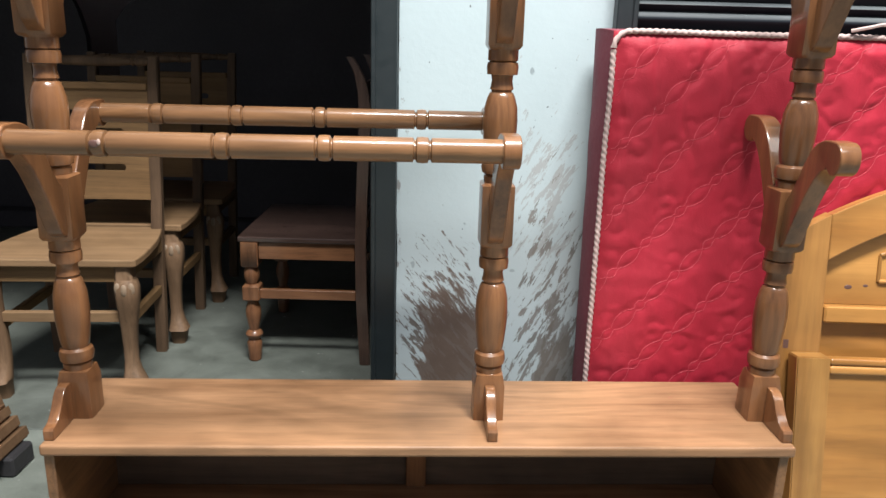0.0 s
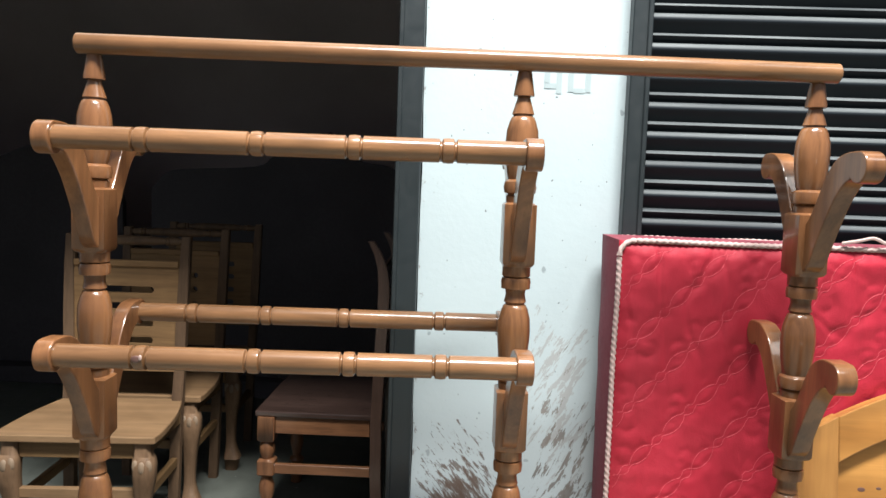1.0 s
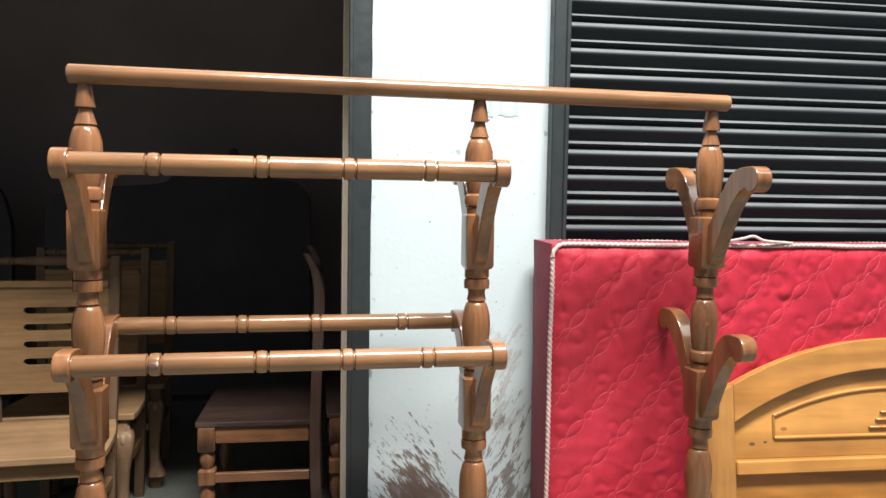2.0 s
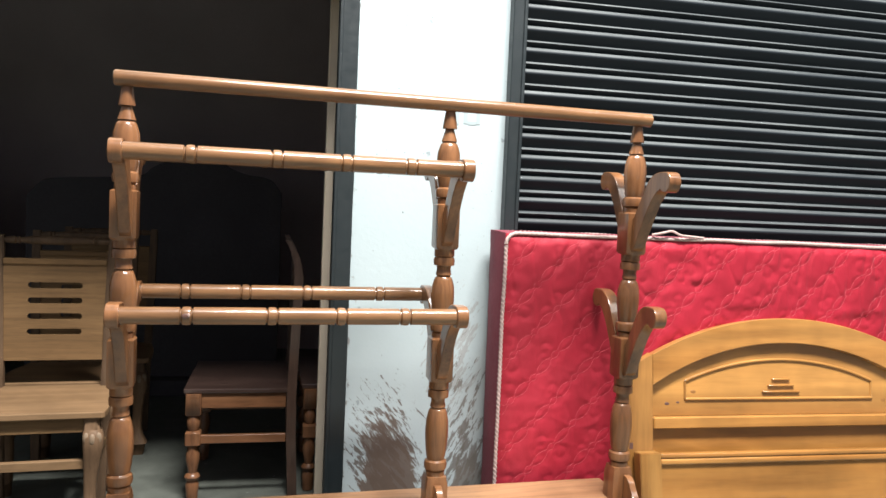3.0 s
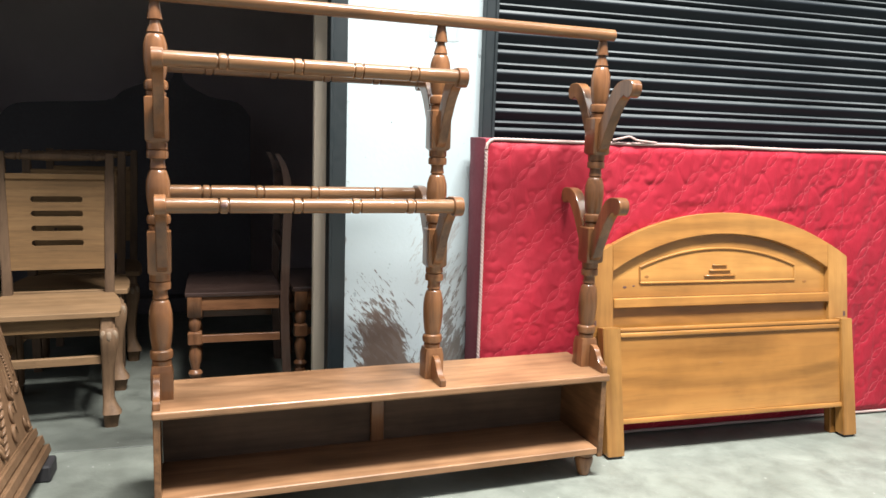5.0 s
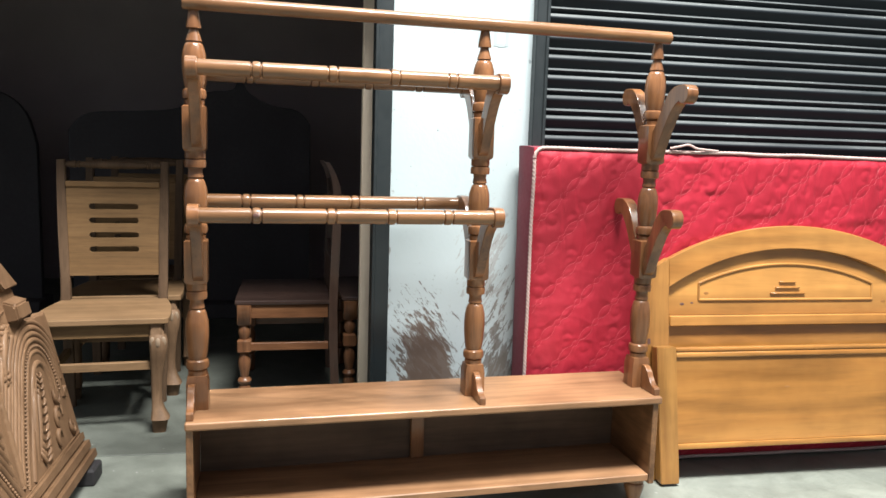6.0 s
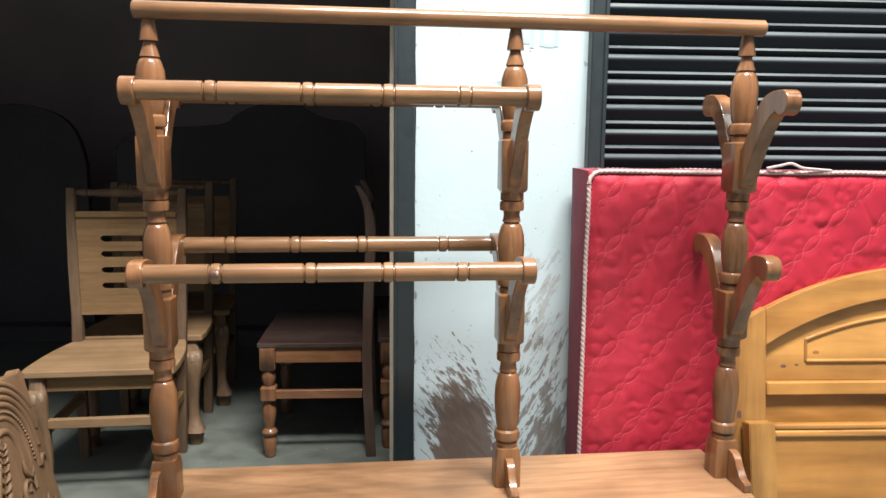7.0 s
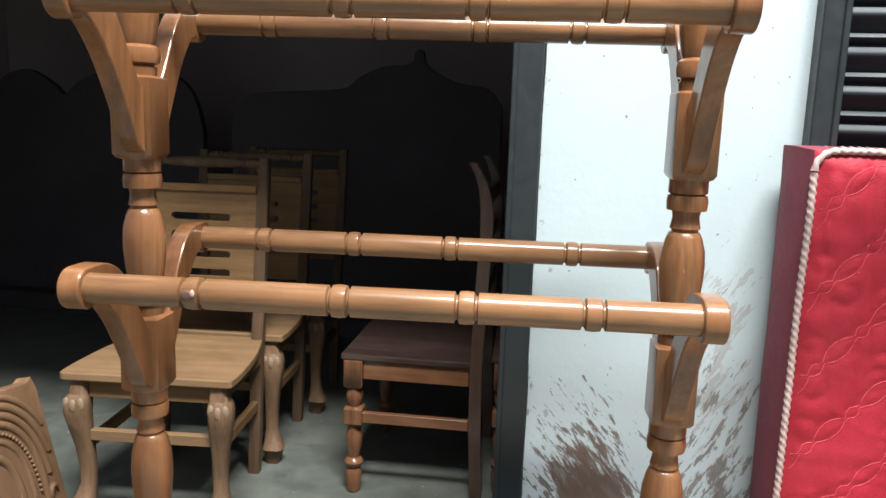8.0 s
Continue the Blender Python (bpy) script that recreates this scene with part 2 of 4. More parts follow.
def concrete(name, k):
    """Worn cement; k scales how dark its colours are."""
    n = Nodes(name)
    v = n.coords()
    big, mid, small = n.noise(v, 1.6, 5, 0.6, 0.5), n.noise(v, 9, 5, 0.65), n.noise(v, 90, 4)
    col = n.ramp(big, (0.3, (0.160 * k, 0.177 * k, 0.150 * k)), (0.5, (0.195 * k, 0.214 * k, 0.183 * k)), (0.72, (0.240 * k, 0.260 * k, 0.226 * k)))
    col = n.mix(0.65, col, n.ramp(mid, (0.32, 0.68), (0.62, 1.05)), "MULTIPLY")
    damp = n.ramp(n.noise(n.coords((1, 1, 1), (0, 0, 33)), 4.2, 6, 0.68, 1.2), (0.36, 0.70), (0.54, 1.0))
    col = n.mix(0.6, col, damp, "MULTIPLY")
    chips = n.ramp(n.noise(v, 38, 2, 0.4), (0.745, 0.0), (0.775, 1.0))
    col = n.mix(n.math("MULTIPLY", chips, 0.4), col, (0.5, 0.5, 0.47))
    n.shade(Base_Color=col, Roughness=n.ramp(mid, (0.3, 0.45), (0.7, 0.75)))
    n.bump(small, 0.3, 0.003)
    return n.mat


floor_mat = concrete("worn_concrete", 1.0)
# same cement, scaled darker to put the store's shade into its colour
store_floor_mat = concrete("shaded_store_concrete", 0.56)


# ---- mesh helpers ----
def part(name, bm, material, parent=None, label=""):
    """Links a bmesh as one mesh object, under a thing or a part."""
    me = bpy.data.meshes.new(name)
    bmesh.ops.recalc_face_normals(bm, faces=bm.faces)
    bm.to_mesh(me)
    bm.free()
    me.materials.append(material)
    ob = new(name, me)
    ob.parent = parent
    return tagged(ob, label)


def smooth(ob, angle=38):
    ob.data.set_sharp_from_angle(angle=radians(angle))
    for p in ob.data.polygons:
        p.use_smooth = True
    return ob


def thing(name, m, label, category, group="", kind=""):
    ob = new(name)
    ob.matrix_world = m
    ob.empty_display_size = 0.05
    return tagged(ob, label, category, group, kind)


def box(x0, x1, y0, y1, z0, z1, bevel=0.002, bm=None, segs=1):
    bm = bm or bmesh.new()
    vs = bmesh.ops.create_cube(bm, size=1.0)["verts"]
    for v in vs:
        v.co = Vector((x0 + (v.co.x + 0.5) * (x1 - x0), y0 + (v.co.y + 0.5) * (y1 - y0), z0 + (v.co.z + 0.5) * (z1 - z0)))
    if bevel:
        es = list({e for v in vs for e in v.link_edges})
        bmesh.ops.bevel(bm, geom=es, offset=bevel, segments=segs, affect="EDGES", profile=0.5)
    return bm


def loft(rings, bm=None, closed=True, caps=True):
    """Skins rings of equally many points."""
    bm = bm or bmesh.new()
    rows = [[bm.verts.new(p) for p in ring] for ring in rings]
    k = len(rows[0])
    for a, b in zip(rows, rows[1:]):
        for i in range(k if closed else k - 1):
            j = (i + 1) % k
            bm.faces.new((a[i], a[j], b[j], b[i]))
    if caps:
        bm.faces.new(rows[0][::-1])
        bm.faces.new(rows[-1])
    return bm


def lathe(profile, axis="z", seg=24, bm=None, at=(0, 0, 0)):
    """Turns (radius, height) pairs about an axis."""
    rings = []
    for r, h in profile:
        ring = []
        for i in range(seg):
            a = 2 * math.pi * i / seg
            c, s = r * math.cos(a), r * math.sin(a)
            p = {"z": (c, s, h), "x": (h, c, s), "y": (c, h, s)}[axis]
            ring.append(Vector(p) + Vector(at))
        rings.append(ring)
    return loft(rings, bm)


def spline(points, n=6):
    """A smooth line through points (Catmull-Rom)."""
    pts = [Vector(p) for p in points]
    out = []
    for i in range(len(pts) - 1):
        p0, p1, p2, p3 = pts[max(i - 1, 0)], pts[i], pts[i + 1], pts[min(i + 2, len(pts) - 1)]
        for k in range(n):
            t = k / n
            out.append(0.5 * (2 * p1 + (p2 - p0) * t + (2 * p0 - 5 * p1 + 4 * p2 - p3) * t * t + (3 * p1 - p0 - 3 * p2 + p3) * t ** 3))
    out.append(pts[-1])
    return out


def tube(path, radius, seg=8, bm=None, twist=None, taper=False):
    """A round bar along a path; twist (turns per metre, depth) makes it a rope."""
    path = [Vector(p) for p in path]
    rings, run = [], 0.0
    up = Vector((0.13, 0.31, 0.94))
    for i, p in enumerate(path):
        d = (path[min(i + 1, len(path) - 1)] - path[max(i - 1, 0)]).normalized()
        if i:
            run += (p - path[i - 1]).length
        a = d.cross(up).normalized()
        b = a.cross(d)
        rad = radius * (math.sin(math.pi * min(max(i / (len(path) - 1), 0.04), 0.96)) if taper else 1)
        ring = []
        for k in range(seg):
            th = 2 * math.pi * k / seg
            r = rad * (1 + twist[1] * math.cos(2 * (th - 2 * math.pi * twist[0] * run))) if twist else rad
            ring.append(p + (a * math.cos(th) + b * math.sin(th)) * r)
        rings.append(ring)
    return loft(rings, bm)


def slab(outline, depth, to3d, bevel=0.0, holes=(), bm=None):
    """A board cut to an outline in 2D, with holes; to3d(a, b, d) gives the place at depth d."""
    own = bm is None
    bm = bm or bmesh.new()
    loops = []
    for loop in (outline, *holes):
        vs = [bm.verts.new(to3d(a, b, 0.0)) for a, b in loop]
        loops.append([bm.edges.new((vs[i], vs[(i + 1) % len(vs)])) for i in range(len(vs))])
    if holes:
        got = bmesh.ops.triangle_fill(bm, use_beauty=True, edges=[e for l in loops for e in l])
        faces = [f for f in got["geom"] if isinstance(f, bmesh.types.BMFace)]
    else:
        faces = [bm.faces.new([e.verts[0] if e.verts[0] in loops[0][i - 1].verts else e.verts[1] for i, e in enumerate(loops[0])])]
    d3 = Vector(to3d(0, 0, depth)) - Vector(to3d(0, 0, 0))
    rim = [e for l in loops for e in l]
    ext = bmesh.ops.extrude_face_region(bm, geom=faces)
    top = [g for g in ext["geom"] if isinstance(g, bmesh.types.BMVert)]
    bmesh.ops.translate(bm, verts=top, vec=d3)
    bmesh.ops.recalc_face_normals(bm, faces=bm.faces)
    if bevel and own:
        sharp = [e for e in bm.edges if len(e.link_faces) == 2 and e.calc_face_angle(0) > 1.2]
        bmesh.ops.bevel(bm, geom=sharp, offset=bevel, segments=2, affect="EDGES", profile=0.5)
    return bm


def ball(c, sx, sy, sz, bm, u=8, v=6):
    m = Matrix.Translation(c) @ Matrix.Diagonal((sx, sy, sz, 1))
    bmesh.ops.create_uvsphere(bm, u_segments=u, v_segments=v, radius=1.0, matrix=m)
    return bm


def structure(name, bm, mat, label="", category=""):
    return tagged(part(name, bm, mat), label, category, "", "structure")


# ---- structure ----
WALL_Y = 2.24
structure("ground", box(-60, 60, -60, 60, -0.2, 0.0, 0), floor_mat, "worn grey-green concrete floor with stains and chips", "floor")
structure("floor_store", box(-4.2, 0.9, 2.32, 6.1, -0.02, 0.004, 0.003), store_floor_mat, "grey-green cement floor inside the store, darkened for shade", "floor")


def pillar():
    """White pier between the two shopfront openings, with slightly uneven arrises."""
    bm = bmesh.new()
    rings = []
    for i in range(65):
        z = 5.6 * i / 64
        w = [0.003 * (noise.noise((z * 9, k * 7.3, 0.5)) + 0.5 * noise.noise((z * 31, k * 3.1, 2))) for k in range(4)]
        rings.append([(0.068 + w[0], WALL_Y, z), (0.585 + w[1], WALL_Y, z), (0.585, 2.45, z), (0.068, 2.45, z)])
    return loft(rings, bm)


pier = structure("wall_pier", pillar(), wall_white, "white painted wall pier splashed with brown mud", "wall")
# unseen lintel, its underside set low to keep lamp light off the rear chairs
structure("wall_lintel", box(-2.9, 0.066, WALL_Y, 2.45, 1.97, 5.6, 0), pale_plaster)
structure("wall_over_shutter", box(0.587, 3.6, WALL_Y, 2.45, 2.75, 5.6, 0), pale_plaster)
structure("wall_front_west", box(-4.2, -2.9, WALL_Y, 2.45, 0, 5.6, 0), pale_plaster)
structure("wall_front_east", box(3.6, 4.6, WALL_Y, 2.45, 0, 5.6, 0), pale_plaster)
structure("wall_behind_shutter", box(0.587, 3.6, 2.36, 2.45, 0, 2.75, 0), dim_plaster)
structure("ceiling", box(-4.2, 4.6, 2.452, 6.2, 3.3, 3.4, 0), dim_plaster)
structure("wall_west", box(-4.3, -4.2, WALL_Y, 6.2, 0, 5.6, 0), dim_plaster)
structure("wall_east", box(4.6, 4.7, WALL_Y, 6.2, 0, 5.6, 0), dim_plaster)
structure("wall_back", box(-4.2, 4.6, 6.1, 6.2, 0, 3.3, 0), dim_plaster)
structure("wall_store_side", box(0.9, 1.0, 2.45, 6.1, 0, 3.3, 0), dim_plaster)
structure("trim_jamb", box(-0.013, 0.066, 2.54, 2.60, 0.004, 2.1, 0.003), jamb_paint, "beige painted door jamb strip", "door jamb")


def guide_rail(name, x0, x1, y0, y1, top):
    """Folded steel channel in which a shutter runs."""
    bm = box(x0, x1, y0, y1, 0, top, 0.003)
    lip = x1 - 0.012 if name.endswith("shutter") else x0
    box(lip, lip + 0.012, y0 - 0.006, y0 + 0.001, 0, top, 0.002, bm)
    return structure(name, bm, steel_dark, "dark grey-green painted steel shutter guide", "guide rail")


guide_rail("trim_guide_door", 0.004, 0.066, 2.205, 2.30, 2.1)
guide_rail("trim_guide_shutter", 0.578, 0.626, 2.195, 2.30, 2.75)

# faded paint marks on the pier
marks = bmesh.new()
for x0, x1, z0, z1 in ((0.372, 0.386, 1.546, 1.575), (0.372, 0.402, 1.532, 1.545), (0.403, 0.416, 1.52, 1.575), (0.432, 0.4455, 1.525, 1.575), (0.446, 0.4755, 1.522, 1.534), (0.476, 0.489, 1.525, 1.575)):
    box(x0, x1, WALL_Y - 0.0012, WALL_Y + 0.002, z0, z1, 0, marks)
tagged(part("painted_mark", marks, mark_mat, pier), "faded grey stencilled mark")


# ---- rolling shutter ----
def rolling_shutter():
    ob = thing("rolling_shutter", pose(0.622, 2.222, 0), "closed dark green-grey steel rolling shutter with ribbed slats", "shutter")
    prof = [(0.010, 0.0), (0.0075, 0.003), (0.003, 0.012), (-0.003, 0.022), (-0.0070, 0.029), (-0.0076, 0.0315), (-0.0066, 0.0350), (-0.0048, 0.0390), (-0.0026, 0.0425), (0.001, 0.0455), (0.008, 0.0475), (0.0085, 0.051), (0.003, 0.0555), (-0.0045, 0.0598), (-0.0062, 0.0618), (-0.0066, 0.0632), (-0.0052, 0.0652), (-0.0025, 0.0672), (0.001, 0.0690), (0.010, 0.0722)]
    bm = bmesh.new()
    rings = []
    for i in range(13):
        x = 2.95 * i / 12
        rings.append([(x, y, z) for y, z in prof] + [(x, y + 0.0015, z) for y, z in prof[::-1]])
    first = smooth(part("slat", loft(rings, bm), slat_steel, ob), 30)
    for k in range(1, 38):
        s = new("slat", first.data)
        s.parent = ob
        s.location = (0, 0.0015 * noise.noise((k * 3.7, 0, 0)), 0.0727 * k)
    first.location = (0, 0, 0)
    return ob


shutter = rolling_shutter()
shutter.location.z = 1.305 - 0.0645 - 0.0727 * 17


# ---- clothes rack ----
RACK = pose(0.297, 1.799, 0, 0, 0, 3.64)
POSTS = (-0.837, 0.0, 0.581)
rack = thing("clothes_rack", RACK, "glossy brown teak clothes rack with turned posts and open shoe shelf", "clothes rack")


def square(h, z, r=0.0):
    """Section of a square block with eased corners."""
    c = min(r, h * 0.9)
    return [(h, -h + c, z), (h, h - c, z), (h - c, h, z), (-h + c, h, z), (-h, h - c, z), (-h, -h + c, z), (-h + c, -h, z), (h - c, -h, z)]


def turned(u):
    """One post, turned from one length: base block, three vase turnings, two square blocks that carry the arms, and the cone on top."""
    def vase(z0, z1):
        """Bead, fillet and groove, then a swelling that narrows to the neck."""
        h = z1 - z0 - 0.052
        return [(0.0265, z0), (0.0275, z0 + 0.012), (0.0235, z0 + 0.016), (0.031, z0 + 0.019), (0.033, z0 + 0.030), (0.031, z0 + 0.041), (0.0245, z0 + 0.046),
                (0.0265, z0 + 0.052), (0.0290, z0 + 0.052 + 0.12 * h), (0.0308, z0 + 0.052 + 0.25 * h), (0.0325, z0 + 0.052 + 0.4 * h), (0.033, z0 + 0.052 + 0.55 * h), (0.0315, z0 + 0.052 + 0.75 * h), (0.0265, z1 - 0.012), (0.0228, z1 - 0.0035), (0.0195, z1 - 0.0015), (0.0195, z1 + 0.0010)]

    def collar(z0):
        """From a vase's neck up to the block above."""
        return [(0.0225, z0 + 0.0035), (0.021, z0 + 0.010), (0.0195, z0 + 0.020), (0.021, z0 + 0.029), (0.029, z0 + 0.0305), (0.030, z0 + 0.044), (0.0285, z0 + 0.052), (0.0245, z0 + 0.0535), (0.0285, z0 + 0.056), (0.0285, z0 + 0.074)]
    run = [("square", r, z) for r, z in ((0.032, 0.3765), (0.032, 0.452), (0.030, 0.463), (0.0275, 0.476))]
    for z0, z1, top in ((0.477, 0.671, 0.872), (0.873, 1.046, 1.247)):
        run += [("round", r, z) for r, z in vase(z0, z1) + collar(z1)]
        run += [("square", r, top + d) for r, d in ((0.0285, -0.124), (0.0325, -0.118), (0.0325, -0.003), (0.0268, 0.0005))]
    run += [("round", r, z) for r, z in vase(1.248, 1.419) + [(0.0225, 1.4215), (0.0180, 1.436), (0.0140, 1.449), (0.0125, 1.4555), (0.0205, 1.4565), (0.0205, 1.461), (0.0145, 1.5), (0.012, 1.510)]]
    rings = []
    for kind, r, z in run:
        ring = []
        for k in range(24):
            c, d = math.cos(math.pi * k / 12), math.sin(math.pi * k / 12)
            f = min(1 / max(abs(c), abs(d)), 1.36) if kind == "square" else 1.0
            ring.append((u + r * f * c, 0.006 + r * f * d, z))
        rings.append(ring)
    return loft(rings)


for u in POSTS:
    smooth(part("post", turned(u), teak_z, rack))

ARM_IN = spline([(0.022, -0.020, 0), (0.036, -0.006, 0), (0.055, 0.022, 0), (0.083, 0.068, 0), (0.112, 0.102, 0), (0.147, 0.119, 0), (0.184, 0.1215, 0)], 5)
ARM_OUT = spline([(0.168, 0.071, 0), (0.150, 0.062, 0), (0.120, 0.030, 0), (0.089, -0.018, 0), (0.062, -0.066, 0), (0.044, -0.100, 0), (0.022, -0.117, 0)], 5)
DISC = [(0.192 + 0.0285 * math.cos(a), 0.093 + 0.0285 * math.sin(a), 0) for a in [radians(d) for d in range(100, -141, -12)]]


def arm(u, top, side):
    """A hook-shaped bracket with a round end; those behind sit a little higher, and at the hook post reach less far."""
    reach = (0.9 if top > 1 else 0.96) if side > 0 and u > 0.1 else 1.0
    lift = 0.0055 if side > 0 else -0.0065
    line = [(0.022 + (p[0] - 0.022) * reach, p[1] + lift * min(1.0, p[0] / 0.15)) for p in [*ARM_IN, *DISC, *ARM_OUT]]
    inset = 0.010 if u < -0.5 else 0.0
    skew = {(-1, 0.872): -0.10, (-1, 1.247): -0.015}.get((side, top), 0.015) if u > 0.1 else 0.0
    return slab(line, 0.036 if u > 0.1 else 0.030, lambda a, b, d: (u - 0.018 + inset + d + skew * a, side * a, top + b), 0.0025)


for u in POSTS:
    for top in (0.872, 1.247):
        for side in (-1, 1):
            smooth(part("arm", arm(u, top, side), teak_z, rack), 22)


def rail_profile(length, rings):
    R = 0.0205
    pts = [(R, 0.0)]
    for c in rings:
        pts += [(R, c - 0.0155), (R - 0.0045, c - 0.0135), (R - 0.0045, c - 0.0115), (R + 0.0005, c - 0.009), (R + 0.0015, c), (R + 0.0005, c + 0.009), (R - 0.0045, c + 0.0115), (R - 0.0045, c + 0.0135), (R, c + 0.0155)]
    return pts + [(R, length)]


RINGS = (0.163, 0.358, 0.523, 0.683)
for z in (0.959, 1.335):
    for v, lift, rings in ((-0.192, 0.0, RINGS), (0.192, 0.0115 if z < 1 else 0.0155, (0.133, 0.297, 0.471, 0.686) if z < 1 else (0.145, 0.340, 0.509, 0.673))):
        smooth(part("rail", lathe(rail_profile(0.797, [r - 0.018 for r in rings]), "x", 28, None, (-0.815, v, z + lift)), teak_x, rack))
knot = bmesh.new()
ball((-0.672, -0.2135, 0.961), 0.0085, 0.0022, 0.0065, knot, 12, 8)
part("knot", knot, knot_dark, rack, "dark knot in the wood")
filler = bmesh.new()
ball((-0.664, -0.2142, 0.964), 0.003, 0.0018, 0.005, filler, 10, 8)
part("knot_filling", filler, ink, rack, "pale filled knot")
rod = [(0.0, 0.0), (0.0165, 0.0), (0.0195, 0.003), (0.0195, 1.481), (0.0165, 1.484), (0.0, 1.484)]
smooth(part("top_rod", lathe([(max(r, 0.0005), h) for r, h in rod], "x", 28, None, (-0.867, -0.004, 1.523)), teak_x, rack))


def bracket(u):
    """Curved fin that stiffens a post on the shelf."""
    line = [(-0.024, 0.3765), (-0.07, 0.3765), (-0.114, 0.3765), (-0.114, 0.396)]
    line += [(p[0], p[1]) for p in spline([(-0.110, 0.401, 0), (-0.092, 0.406, 0), (-0.074, 0.423, 0), (-0.058, 0.445, 0), (-0.042, 0.455, 0), (-0.024, 0.456, 0)], 4)]
    return slab(line, 0.02, lambda a, b, d: (u - 0.01 + d, a, b), 0.002)


for u in (-0.852, 0.0, 0.592):
    smooth(part("bracket", bracket(u), teak_z, rack), 22)
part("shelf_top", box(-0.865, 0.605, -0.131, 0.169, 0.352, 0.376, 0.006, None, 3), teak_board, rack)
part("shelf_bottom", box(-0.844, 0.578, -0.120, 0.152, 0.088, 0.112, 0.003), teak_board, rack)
for u0 in (-0.862, 0.5785):
    part("side_panel", box(u0, u0 + 0.019, -0.122, 0.164, 0.078, 0.3515, 0.002), teak_y, rack)
part("back_panel", box(-0.8425, 0.578, 0.1525, 0.1625, 0.09, 0.3515, 0), shelf_back, rack, "thin back board, darkened for the shade inside the shelf")
part("batten", box(-0.168, -0.122, 0.136, 0.1495, 0.113, 0.351, 0.002), teak_z, rack)
for u in (-0.826, 0.553):
    for v in (-0.075, 0.118):
        prof = [(0.016, 0.0), (0.02, 0.003), (0.026, 0.028), (0.032, 0.05), (0.033, 0.06), (0.030, 0.068), (0.024, 0.071), (0.032, 0.073), (0.032, 0.0878)]
        smooth(part("foot", lathe(prof, "z", 20, None, (u, v, 0)), teak_z, rack))


# ---- mattress ----
MX0, MX1, MZ0, MZ1, MYF, MYB = 0.548, 2.56, 0.012, 1.166, 2.055, 2.197


def quilt_lines():
    """Stitch lines: chains of twin wavy lines along parallel diagonals; every other node is a flower of four petals round a small oval."""
    lines, arcs = [], []
    pitch = Vector((0.072, 0, 0.076))
    length = pitch.length
    d = pitch.normalized()
    q = Vector((-d.z, 0, d.x))

    def inside(p):
        return MX0 + 0.012 < p.x < MX1 - 0.012 and MZ0 + 0.012 < p.z < MZ1 - 0.012

    def clip(pts, into):
        run = []
        for p in pts:
            if inside(p):
                run.append((p.x, p.z))
            else:
                if len(run) > 4:
                    into.append(run)
                run = []
        if len(run) > 4:
            into.append(run)

    for k in range(-1, 22):
        base = Vector((0.732 + 0.144 * k, 0, 1.077))
        for sign in (-1, 1):
            pts = []
            for i in range(-380, 40):
                at = i * 0.0045
                step = (at + 0.017) % length
                off = sign * (0.0105 * math.sin(math.pi * step / 0.034) if step < 0.034 else 0.0135 * math.sin(math.pi * (step - 0.034) / (length - 0.034)) ** 0.8 + 0.001)
                pts.append(base + d * at + q * (off + 0.005 * noise.noise((at * 7, k, sign))))
            clip(pts, lines)
        for j in range(-15, 2):
            c = base + d * (2 * length * j)
            if not (MX0 - 0.02 < c.x < MX1 + 0.02 and MZ0 - 0.02 < c.z < MZ1 + 0.02):
                continue
            for turn in (96, 148, 200, 276, 338):
                turn += 12 * noise.noise((c.x * 9, turn, c.z * 9))
                r = 0.020 + 0.005 * noise.noise((c.x * 7, c.z * 7, turn))
                if noise.noise((c.x * 31, turn * 0.7, c.z * 31)) > -0.12:
                    continue
                a = radians(turn)
                mid = c + Vector((0.037 * math.cos(a), 0, 0.037 * math.sin(a)))
                petal = [mid + Vector((r * math.cos(a + w), 0, r * math.sin(a + w))) for w in [radians(-125 + 250 * i / 20) for i in range(21)]]
                clip(petal, arcs)
    return lines, arcs


QUILT, PETALS = quilt_lines()


def quilt_height():
    """Grid over the mattress front; the cloth puffs up between the stitches and creases here and there."""
    nx, nz = 380, 218
    xs, zs = np.linspace(MX0, MX1, nx), np.linspace(MZ0, MZ1, nz)
    stitch = np.array([p for line in QUILT + PETALS for p in line])
    cell = 0.05
    bins = {}
    for p in stitch:
        bins.setdefault((int(p[0] / cell), int(p[1] / cell)), []).append(p)
    dist = np.full((nz, nx), 0.05)
    for j in range(nz):
        for i in range(nx):
            a, b = int(xs[i] / cell), int(zs[j] / cell)
            near = [q for da in (-1, 0, 1) for db in (-1, 0, 1) for q in bins.get((a + da, b + db), ())]
            if near:
                arr = np.array(near)
                dist[j, i] = min(0.05, math.sqrt(((arr[:, 0] - xs[i]) ** 2 + (arr[:, 1] - zs[j]) ** 2).min()))
    puff = 0.0031 * (1 - np.exp(-dist / 0.008))
    return xs, zs, puff


CREASES = [(1.16, 1.115, 0.10, -0.25, 0.006), (1.22, 1.035, 0.12, 0.06, 0.008), (1.12, 0.985, 0.10, -0.1, 0.005), (1.42, 0.955, 0.10, 0.04, 0.009), (1.86, 0.935, 0.13, 0.06, 0.010), (2.12, 0.86, 0.12, 0.1, 0.008), (2.22, 0.62, 0.11, -0.08, 0.008), (2.26, 0.42, 0.10, 0.05, 0.007), (1.68, 1.05, 0.08, -0.2, 0.004), (0.80, 0.90, 0.07, 0.5, 0.004)]


